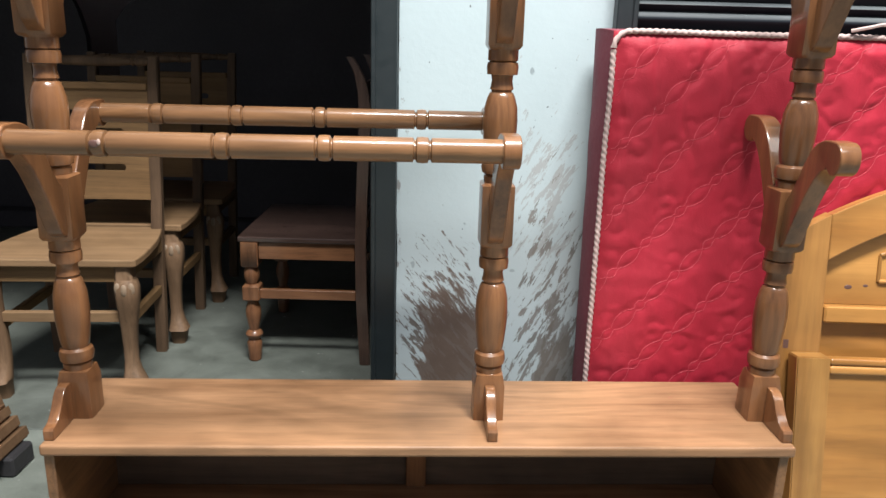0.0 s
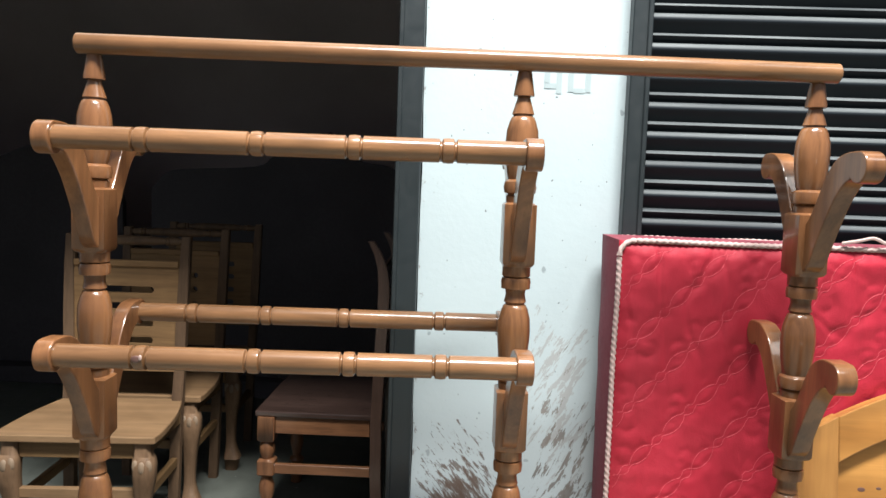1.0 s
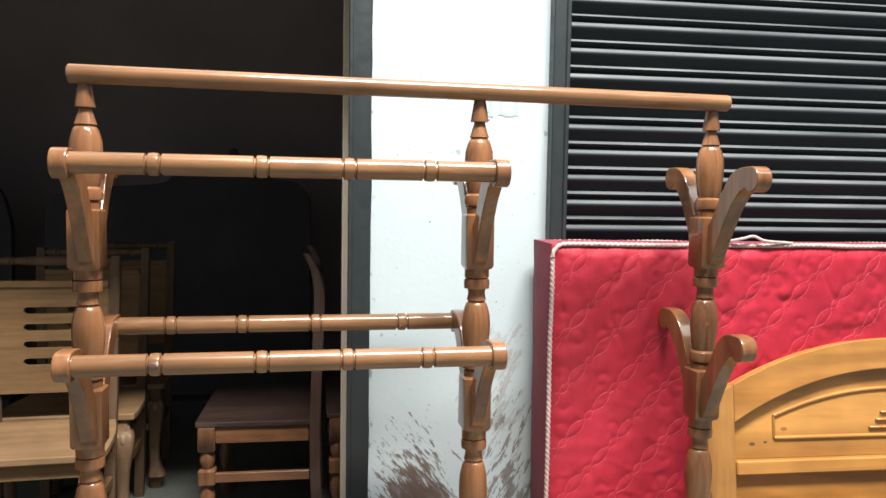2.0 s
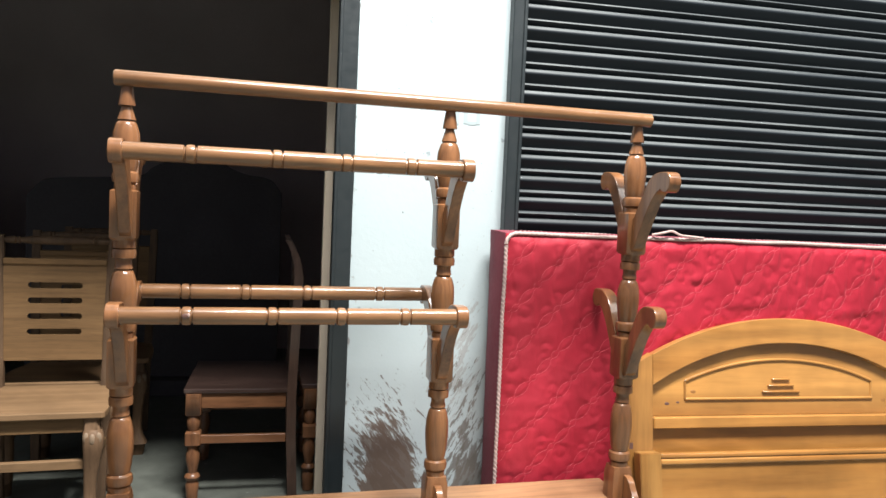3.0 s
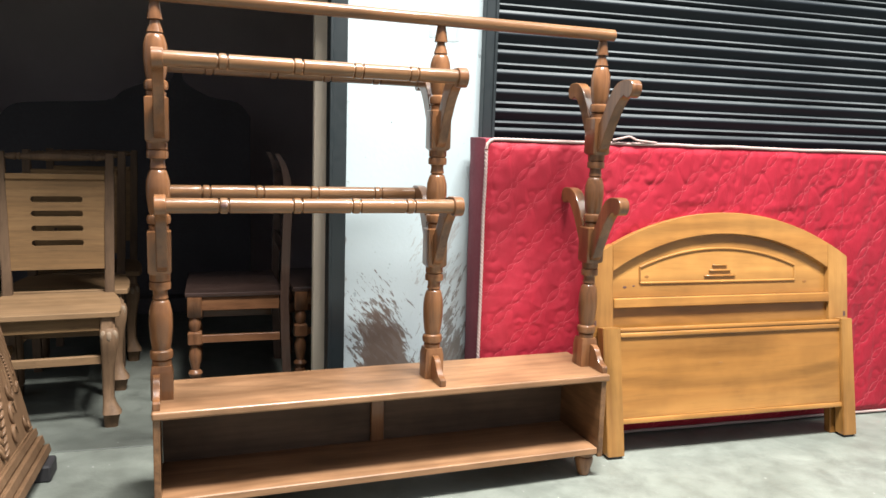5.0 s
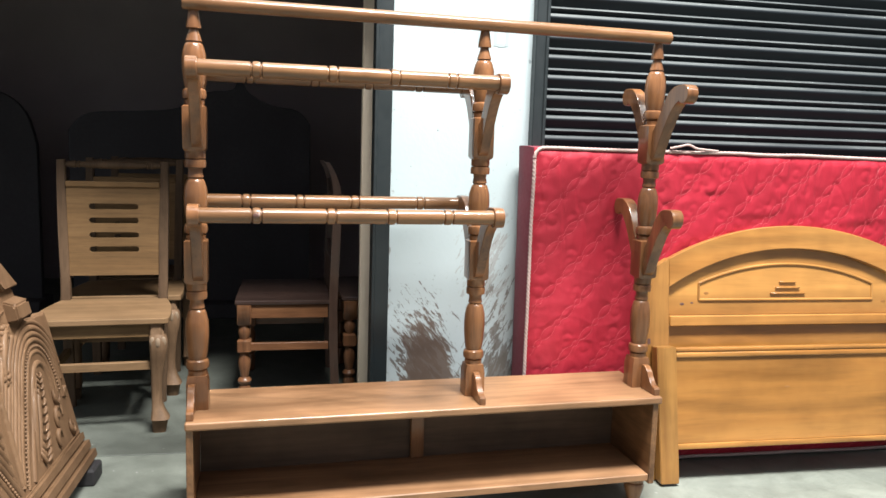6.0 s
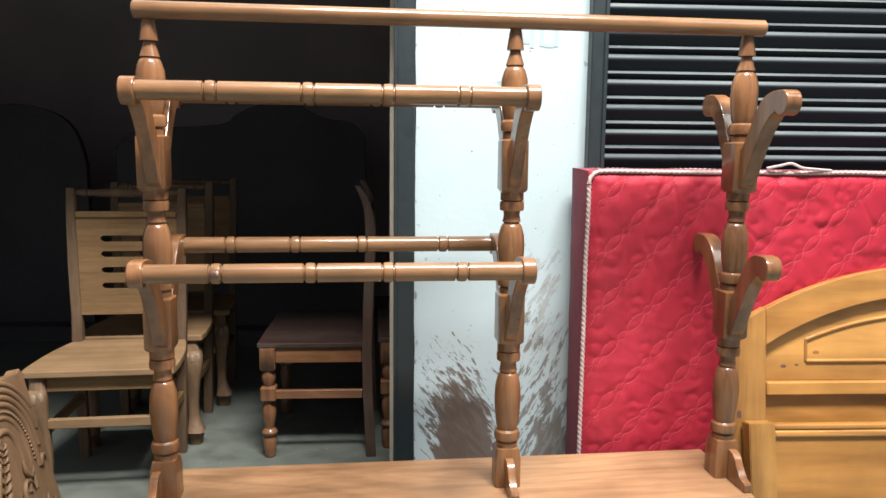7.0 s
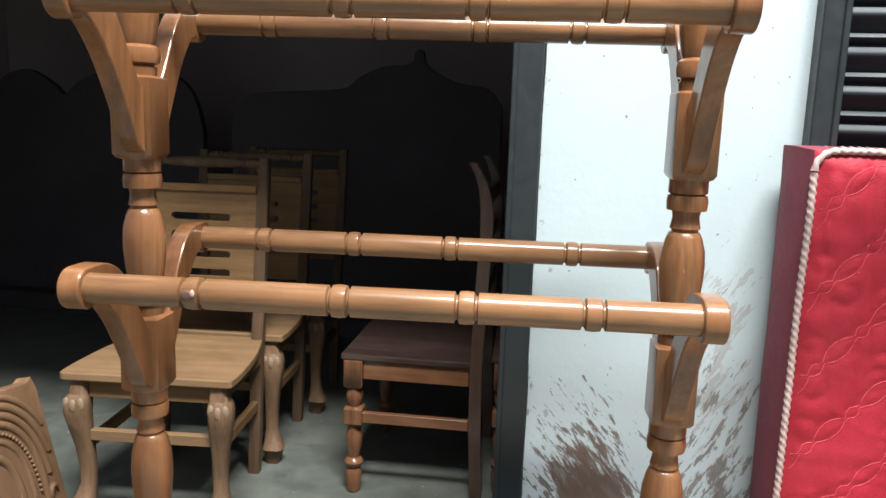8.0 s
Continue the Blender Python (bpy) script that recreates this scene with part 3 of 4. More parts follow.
def cloth_y(x, z, puff):
    ex = min(x - MX0, MX1 - x)
    ez = min(z - MZ0, MZ1 - z)
    edge = min(1.0, max(0.0, min(ex, ez) / 0.035))
    fold = 0.009 * noise.noise((x * 4, 3.0, z * 2)) + 0.0095 * noise.noise((x * 10, 6.0, z * 1.5)) + 0.0022 * noise.noise((x * 15 + 3 * z, 1.0, z * 6)) + 0.0015 * noise.noise((x * 40, 8.0, z * 22))
    crease = 1 - abs(noise.noise((x * 13 + 1.5 * z, 5.0, z * 4.2 - 2 * x)))
    top = min(1.0, max(0.25, (z - 0.55) / 0.5))
    fold -= 0.0035 * top * max(0.0, crease - 0.9) / 0.1
    fold += 0.0042 * noise.noise((x * 38, 2.0, z * 5)) * math.exp(-(MZ1 - z) / 0.07) + 0.0036 * noise.noise((x * 5, 4.0, z * 34)) * math.exp(-(x - MX0) / 0.06)
    ridge = 1 - abs(noise.noise((x * 7 + 9, 7.0, z * 12 + 3 * x)))
    fold += 0.0018 * max(0.0, ridge - 0.86) / 0.14 * max(0.0, noise.noise((x * 2.5, 9.0, z * 2.5)) + 0.25)
    for cx, cz, half, slope, deep in CREASES:
        a = (x - cx) / half
        if abs(a) < 1:
            b = (z - cz - slope * (x - cx)) / 0.018
            fold += 0.25 * deep * (1 - a * a) * (math.exp(-b * b) - math.exp(-(b + 1.6) ** 2))
    return MYF - (puff + fold) * edge - 0.004 * edge + 0.010 * (1 - edge) ** 2


def mattress():
    ob = thing("mattress", Matrix(), "red quilted mattress standing on edge against the rolling shutter", "mattress")
    xs, zs, puff = quilt_height()
    bm = bmesh.new()
    rows = [[bm.verts.new((xs[i], cloth_y(xs[i], zs[j], puff[j, i]), zs[j])) for i in range(len(xs))] for j in range(len(zs))]
    for a, b in zip(rows, rows[1:]):
        for i in range(len(xs) - 1):
            bm.faces.new((a[i], a[i + 1], b[i + 1], b[i]))
    rim = [rows[0][i] for i in range(len(xs))] + [r[-1] for r in rows[1:]] + [rows[-1][i] for i in range(len(xs) - 2, -1, -1)] + [rows[j][0] for j in range(len(rows) - 2, 0, -1)]
    front = [v.co.copy() for v in rim]
    mid = Vector(((MX0 + MX1) / 2, 0, (MZ0 + MZ1) / 2))
    smooth(part("cover", bm, red_cloth, ob), 60)
    bm = bmesh.new()
    last = [bm.verts.new(co) for co in front]
    steps = 8
    for s in range(1, steps + 1):
        t = s / steps
        ring = []
        for co in front:
            out = 0.012 * math.sin(math.pi * t) ** 0.7 + 0.014 * t + 0.003 * noise.noise((co.x * 9, t * 3, co.z * 9))
            dx = (-1 if co.x < MX0 + 0.002 else 1 if co.x > MX1 - 0.002 else 0) * out * (0.35 + 0.65 * co.z / MZ1)
            dz = (-1 if co.z < MZ0 + 0.002 else 0.3 if co.z > MZ1 - 0.002 else 0) * out
            ring.append(bm.verts.new((co.x + dx, co.y + (MYB - co.y) * t, max(co.z + dz, 0.001))))
        k = len(ring)
        for i in range(k):
            bm.faces.new((last[i], last[(i + 1) % k], ring[(i + 1) % k], ring[i]))
        last = ring
    bm.faces.new(last)
    smooth(part("border", bm, border_cloth, ob, "darker maroon cloth border"), 60)
    seam = bmesh.new()
    for line in QUILT:
        pts = []
        for x, z in line[::2]:
            i, j = min(int((x - MX0) / (MX1 - MX0) * 379), 379), min(int((z - MZ0) / (MZ1 - MZ0) * 217), 217)
            pts.append((x, cloth_y(x, z, puff[j, i]) - 0.0002, z))
        if len(pts) > 2:
            tube(pts, 0.0006, 4, seam)
    part("quilting_stitches", seam, thread_mat, ob, "lighter red stitched quilting lines")
    for name, y, r in (("front_piping", MYF + 0.003, 0.0060), ("rear_piping", MYB - 0.004, 0.0054)):
        path, c = [], 0.035
        for cx, cz, a0 in ((MX0 + c, MZ1 - c, 180), (MX1 - c, MZ1 - c, 90), (MX1 - c, MZ0 + c, 0), (MX0 + c, MZ0 + c, -90)):
            for i in range(9):
                a = radians(a0 - 90 * i / 8)
                path.append(Vector((cx + c * math.cos(a), y, cz + c * math.sin(a))))
        path.append(path[0].copy())
        fine = []
        for p, q in zip(path, path[1:]):
            k = max(1, int((q - p).length / 0.0032))
            fine += [p.lerp(q, i / k) for i in range(k)]
        fine = [p + Vector((0.003 * noise.noise(p * 6), 0, 0.003 * noise.noise(p * 6 + Vector((5, 0, 0))))) for p in fine]
        smooth(part(name, tube(fine, r, 8, None, (34, 0.2)), piping_mat, ob, "greyish pink twisted cord piping"), 60)
    loose = spline([(1.05, MYF - 0.004, 1.178), (1.085, MYF - 0.012, 1.186), (1.12, MYF - 0.006, 1.192), (1.15, MYF - 0.012, 1.180), (1.20, MYF - 0.004, 1.176), (1.24, MYF, 1.173)], 8)
    smooth(part("loose_cord", tube(loose, 0.004, 6), piping_mat, ob, "frayed loose end of cord"))
    return ob


mattress()


# ---- bed boards ----
LEAN = 0.145


def foot_cut(x0, x1, y0, y1, z1, bm=None, lift=0.0):
    """A post whose foot is cut level, for a board that leans back."""
    low = lambda y: y * LEAN + lift
    rings = [[(a, y, low(y)) for a, y in ((x0[0], y0), (x1[0], y0), (x1[0], y1), (x0[0], y1))], [(a, y, z1) for a, y in ((x0[1], y0), (x1[1], y0), (x1[1], y1), (x0[1], y1))]]
    bm = loft(rings, bm)
    bmesh.ops.bevel(bm, geom=list(bm.edges), offset=0.0025, segments=2, affect="EDGES")
    return bm


def headboard():
    """Arched bed head that leans on the mattress: posts, arched rail, recessed panels, ledge, moulded frame and stepped motif."""
    cx, half, wide = 1.5555, 0.5965, 0.0965
    ob = thing("bed_headboard", pose(0, 1.897, 0, -math.degrees(math.atan(LEAN))), "honey-varnished wooden bed headboard with arched top and moulded panel", "headboard")
    to3 = lambda a, b, d: (a, d, b)

    def arc(w, z0, z1):
        """Radius and centre height of a shallow arc of half width w, from the springing z0 up to z1."""
        rise = z1 - z0
        rad = (w * w + rise * rise) / (2 * rise)
        return rad, z1 - rad

    def arch(w, z0, z1, cut, n=28):
        rad, zc = arc(w, z0, z1)
        return [(cx + x, zc + math.sqrt(rad * rad - x * x)) for x in [-cut + 2 * cut * i / n for i in range(n + 1)]]
    inside = half - wide
    outer = arch(half, 0.736, 0.9175, inside - 0.0003)
    inner = arch(inside, 0.690, 0.832, inside - 0.0003)
    smooth(part("arched_rail", slab([*outer, *inner[::-1]], 0.033, to3, 0.003), honey_x, ob), 22)
    rad, zc = arc(half, 0.736, 0.9175)
    for sx in (-1, 1):
        xs = [inside + wide * i / 6 for i in range(7)]
        line = [(cx + sx * half, 0.004), (cx + sx * inside, 0.004), *[(cx + sx * x, zc + math.sqrt(rad * rad - x * x)) for x in xs]]
        smooth(part("post", slab(line, 0.033, lambda p, q, d: (p, d - 0.0012, q if q > 0.01 else q + d * LEAN - 0.003), 0.003), honey_z, ob), 22)
        hole = box(cx + sx * (half - 0.018) - 0.006, cx + sx * (half - 0.018) + 0.006, -0.0016, -0.0003, 0.487, 0.507, 0)
        part("bolt_hole", hole, knot_dark, ob)
    field = [(cx - inside + 0.001, 0.589), *[(min(max(x, cx - inside + 0.001), cx + inside - 0.001), z + 0.002) for x, z in inner], (cx + inside - 0.001, 0.589)]
    part("upper_panel", slab(field, 0.008, lambda p, q, d: (p, 0.0235 + d, q)), honey_x, ob)
    part("ledge", box(cx - inside + 0.0005, cx + inside - 0.0005, -0.007, 0.031, 0.549, 0.588, 0.004), honey_x, ob)
    part("lower_panel", box(cx - inside + 0.0005, cx + inside - 0.0005, 0.016, 0.031, 0.2, 0.5485, 0), honey_x, ob)
    part("bottom_rail", box(cx - inside + 0.0005, cx + inside - 0.0005, 0.002, 0.031, 0.14, 0.1995, 0.002), honey_x, ob)
    rad, zc = arc(0.36, 0.703, 0.775)
    mx = cx - 0.012
    ring = [Vector((mx + x, 0.0225, zc + math.sqrt(rad * rad - x * x))) for x in [-0.36 + 0.72 * i / 28 for i in range(29)]]
    for name, path in (("moulding_arch", ring), ("moulding_foot", [Vector((mx - 0.36, 0.0225, 0.643)), Vector((mx + 0.36, 0.0225, 0.643))])):
        smooth(part(name, tube(path, 0.0055, 8), honey_x, ob, "raised bead moulding"), 50)
    for sx in (-1, 1):
        smooth(part("moulding_end", tube([Vector((mx + sx * 0.36, 0.023, 0.643)), Vector((mx + sx * 0.36, 0.023, 0.703))], 0.0045, 8), honey_z, ob, "raised bead moulding"), 50)
    for k, w in enumerate((0.072, 0.050, 0.034)):
        z = 0.663 + 0.021 * k
        smooth(part("motif_bar", box(cx - 0.012 - w, cx - 0.012 + w, 0.0155, 0.024, z, z + 0.0055, 0.0015), honey_x, ob))
    for x, z, w, mat in ((1.118, 0.628, 0.009, knot_dark), (1.157, 0.632, 0.006, knot_dark), (1.955, 0.634, 0.011, knot_pale), (1.214, 0.667, 0.010, knot_pale)):
        knot = bmesh.new()
        ball((x, 0.0234, z), w, 0.0007, 0.55 * w, knot, 12, 8)
        part("knot", knot, mat, ob, "small knot in the panel")
    return ob


headboard()


def footboard():
    """Low bed end that leans on the headboard, with posts that taper and a plain panel."""
    ob = thing("bed_footboard", pose(0, 1.841, 0, -math.degrees(math.atan(LEAN))), "honey-varnished wooden bed footboard with plain panel and tapered posts", "footboard")
    for x0, x1 in (((0.997, 0.980), (1.066, 1.054)), ((2.073, 2.065), (2.138, 2.120))):
        part("post", foot_cut(x0, x1, -0.002, 0.045, 0.490, None, 0.010), honey_z, ob)
        part("glide", foot_cut((x0[0] + 0.008, x0[0] + 0.008), (x1[0] - 0.008, x1[0] - 0.008), 0.004, 0.038, 0.0155, None, 0.0003), rubber_dark, ob, "black plastic glide")
    part("panel", box(1.050, 2.068, 0.012, 0.028, 0.147, 0.4495, 0.001), honey_x, ob)
    smooth(part("top_rail", box(1.056, 2.065, 0.004, 0.033, 0.4702, 0.487, 0.006, None, 3), honey_x, ob))
    smooth(part("bead", box(1.056, 2.065, 0.003, 0.033, 0.4498, 0.4698, 0.006, None, 3), honey_x, ob))
    smooth(part("bottom_rail", box(1.062, 2.072, 0.004, 0.033, 0.127, 0.1465, 0.004, None, 2), honey_x, ob))
    knot = bmesh.new()
    ball((1.497, 0.0122, 0.338), 0.012, 0.0008, 0.0035, knot, 12, 8)
    part("knot", knot, knot_pale, ob, "small knot in the panel")
    return ob


footboard()


# ---- raw wood chairs ----
def cabriole(x, y, side):
    """Front leg with a swelling knee, slim ankle and spreading foot."""
    rows = [(0.440, 0.000, 0.026), (0.396, 0.002, 0.026), (0.390, 0.006, 0.030), (0.370, 0.011, 0.033), (0.335, 0.012, 0.032), (0.290, 0.006, 0.0275), (0.230, -0.003, 0.0225), (0.170, -0.008, 0.0200), (0.120, -0.008, 0.0195),
            (0.088, 0.000, 0.024), (0.066, 0.010, 0.031), (0.056, 0.015, 0.034), (0.052, 0.012, 0.030), (0.0, 0.006, 0.024)]
    rings = []
    for z, out, h in rows:
        rings.append([(px + x + side * out * 0.6, py + y - out, pz) for px, py, pz in square(h, z, h * 0.35)])
    return loft(rings)


def slotted_chair(m):
    ob = thing("dining_chair", m, "raw unvarnished pale wood dining chair with slotted back and cabriole legs", "chair", "raw wood chairs in a row")
    side_line = spline([(0.247, -0.215, 0), (0.251, -0.15, 0), (0.243, 0.0, 0), (0.224, 0.12, 0), (0.205, 0.20, 0)], 5)
    line = [(p[0], p[1]) for p in side_line]
    line = [(-0.235, -0.222), (0.235, -0.222)] + line + [(-a, b) for a, b in line[::-1]]
    smooth(part("seat", slab(line, 0.024, lambda a, b, d: (a, b, 0.440 + d), 0.004), pale_seat, ob), 22)
    for s in (-1, 1):
        leg = smooth(part("front_leg", cabriole(s * 0.202, -0.185, s), pale_z, ob), 50)
        shell = bmesh.new()
        for k in (-1, 0, 1):
            ball((s * 0.2085 + k * 0.0205, -0.2255 + 0.004 * abs(k), 0.366 + 0.004 * abs(k)), 0.0112, 0.0070, 0.021, shell)
        smooth(part("knee_carving", shell, pale_carve, leg, "scalloped carved knee"), 60)
        path = [(0.0, 0.175), (0.2, 0.182), (0.42, 0.19), (0.47, 0.196), (0.56, 0.205), (0.75, 0.215), (0.95, 0.232), (1.055, 0.246)]
        rings = []
        for z, y in path:
            w = 0.0185 if z < 1.0 else 0.016
            x = s * (0.183 + 0.022 * z)
            dy = 0.024 if 0.44 < z < 0.5 else 0.018
            rings.append([(x - w, y - dy, z), (x + w, y - dy, z), (x + w, y + 0.016, z), (x - w, y + 0.016, z)])
        bm = loft(rings)
        bmesh.ops.bevel(bm, geom=[e for e in bm.edges if abs(e.verts[0].co.z - e.verts[1].co.z) > 0.01], offset=0.004, segments=2, affect="EDGES")
        smooth(part("back_post", bm, pale_post, ob), 40)
        part("side_stretcher", box(s * 0.19 - 0.011, s * 0.19 + 0.011, -0.165, 0.163, 0.225, 0.257, 0.002), pale_y, ob)
        part("side_apron", box(s * 0.2 - 0.011, s * 0.2 + 0.011, -0.16, 0.165, 0.385, 0.4395, 0.002), pale_y, ob)
    part("front_apron", box(-0.176, 0.176, -0.196, -0.174, 0.385, 0.4395, 0.002), pale_x, ob)
    part("rear_apron", box(-0.17, 0.17, 0.172, 0.190, 0.385, 0.4395, 0.002), pale_x, ob)
    part("front_stretcher", box(-0.185, 0.185, -0.193, -0.170, 0.252, 0.284, 0.002), pale_seat, ob)
    slots = []
    for z in (0.677, 0.738, 0.800, 0.860):
        slots.append([(sx * 0.086 + 0.0125 * math.cos(a), z + 0.0125 * math.sin(a)) for sx, a0 in ((1, -90), (-1, 90)) for a in [radians(a0 + 180 * i / 8) for i in range(9)]])
    back = [(-0.181, 0.565), (0.181, 0.565), (0.185, 0.942), (-0.185, 0.942)]
    part("back_panel", slab(back, 0.016, lambda a, b, d: (a, 0.195 + 0.05 * (b - 0.56) + d, b), 0.0, slots), pale_x, ob)
    part("back_rail", box(-0.186, 0.186, 0.206, 0.236, 0.9425, 0.966, 0.004, None, 2), pale_x, ob)
    turn = [(0.011, -0.188), (0.013, -0.17), (0.016, -0.15), (0.011, -0.145), (0.016, -0.135), (0.011, -0.13), (0.016, -0.09), (0.018, 0.0), (0.016, 0.09), (0.011, 0.13), (0.016, 0.135), (0.011, 0.145), (0.016, 0.15), (0.013, 0.17), (0.011, 0.188)]
    smooth(part("crest_rail", lathe(turn, "x", 16, None, (0, 0.243, 1.036)), pale_post, ob))
    return ob


chair = slotted_chair(pose(-1.018, 2.725, 0.004, 0, 0, 5))
copy_thing(chair, pose(-1.035, 3.185, 0.004, 0, 0, 3))
copy_thing(chair, pose(-1.03, 3.65, 0.004, 0, 0, 3))


# ---- brown chairs ----
def brown_chair(m):
    ob = thing("side_chair", m, "dark brown stained wooden chair with turned front legs and dark seat", "chair", "brown side chairs")
    bm = slab([(-0.275, -0.225), (0.275, -0.225), (0.275, 0.19), (-0.275, 0.19)], 0.020, lambda a, b, d: (a, b, 0.446 + d), 0.005)
    smooth(part("seat", bm, dark_seat, ob, "dark glossy stained seat"), 22)
    for s in (-1, 1):
        x, y = s * 0.25, -0.185
        leg = bmesh.new()
        prof = [(0.016, 0.0), (0.022, 0.004), (0.024, 0.03), (0.027, 0.07), (0.020, 0.085), (0.027, 0.09), (0.031, 0.102), (0.026, 0.112), (0.017, 0.118), (0.020, 0.135), (0.027, 0.17), (0.027, 0.195), (0.019, 0.222), (0.018, 0.232)]
        lathe(prof, "z", 18, leg, (x, y, 0))
        loft([[(px + x, py + y, pz) for px, py, pz in square(h, z, 0.004)] for h, z in ((0.024, 0.231), (0.030, 0.237), (0.030, 0.284), (0.024, 0.291))], leg)
        lathe([(0.018, 0.289), (0.020, 0.295), (0.027, 0.315), (0.027, 0.335), (0.020, 0.353), (0.018, 0.358)], "z", 18, leg, (x, y, 0))
        loft([[(px + x, py + y, pz) for px, py, pz in square(h, z, 0.003)] for h, z in ((0.025, 0.356), (0.030, 0.362), (0.030, 0.4455))], leg)
        smooth(part("front_leg", leg, brown_z, ob), 40)
        rings = []
        for z, yy in ((0.0, 0.215), (0.25, 0.203), (0.44, 0.20), (0.65, 0.206), (0.85, 0.214), (0.92, 0.214), (0.97, 0.209), (1.01, 0.199), (1.045, 0.184), (1.075, 0.166)):
            px = s * 0.265
            h = 0.019 if z < 0.93 else 0.019 - 0.055 * (z - 0.93)
            rings.append([(px - 0.016, yy - h, z), (px + 0.016, yy - h, z), (px + 0.016, yy + h, z), (px - 0.016, yy + h, z)])
        bm = loft(rings)
        bmesh.ops.bevel(bm, geom=[e for e in bm.edges if abs(e.verts[0].co.z - e.verts[1].co.z) > 0.01], offset=0.004, segments=2, affect="EDGES")
        smooth(part("back_post", bm, brown_dark, ob, "darker brown back post"), 40)
        part("side_apron", box(s * 0.253 - 0.011, s * 0.253 + 0.011, -0.156, 0.178, 0.384, 0.4455, 0.002), brown_y, ob)
        part("side_stretcher", box(s * 0.253 - 0.010, s * 0.253 + 0.010, -0.157, 0.181, 0.238, 0.272, 0.002), brown_y, ob)
    part("front_apron", box(-0.219, 0.219, -0.198, -0.174, 0.384, 0.4455, 0.002), brown_z, ob)
    for z in (0.62, 0.80, 0.93):
        smooth(part("back_slat", box(-0.248, 0.248, 0.196, 0.214, z, z + 0.06, 0.004, None, 2), brown_dark, ob))
    return ob


side_chair = brown_chair(pose(-0.312, 3.117, 0.004, 0, 0, -88.8))
copy_thing(side_chair, pose(0.15, 3.20, 0.004, 0, 0, -88))


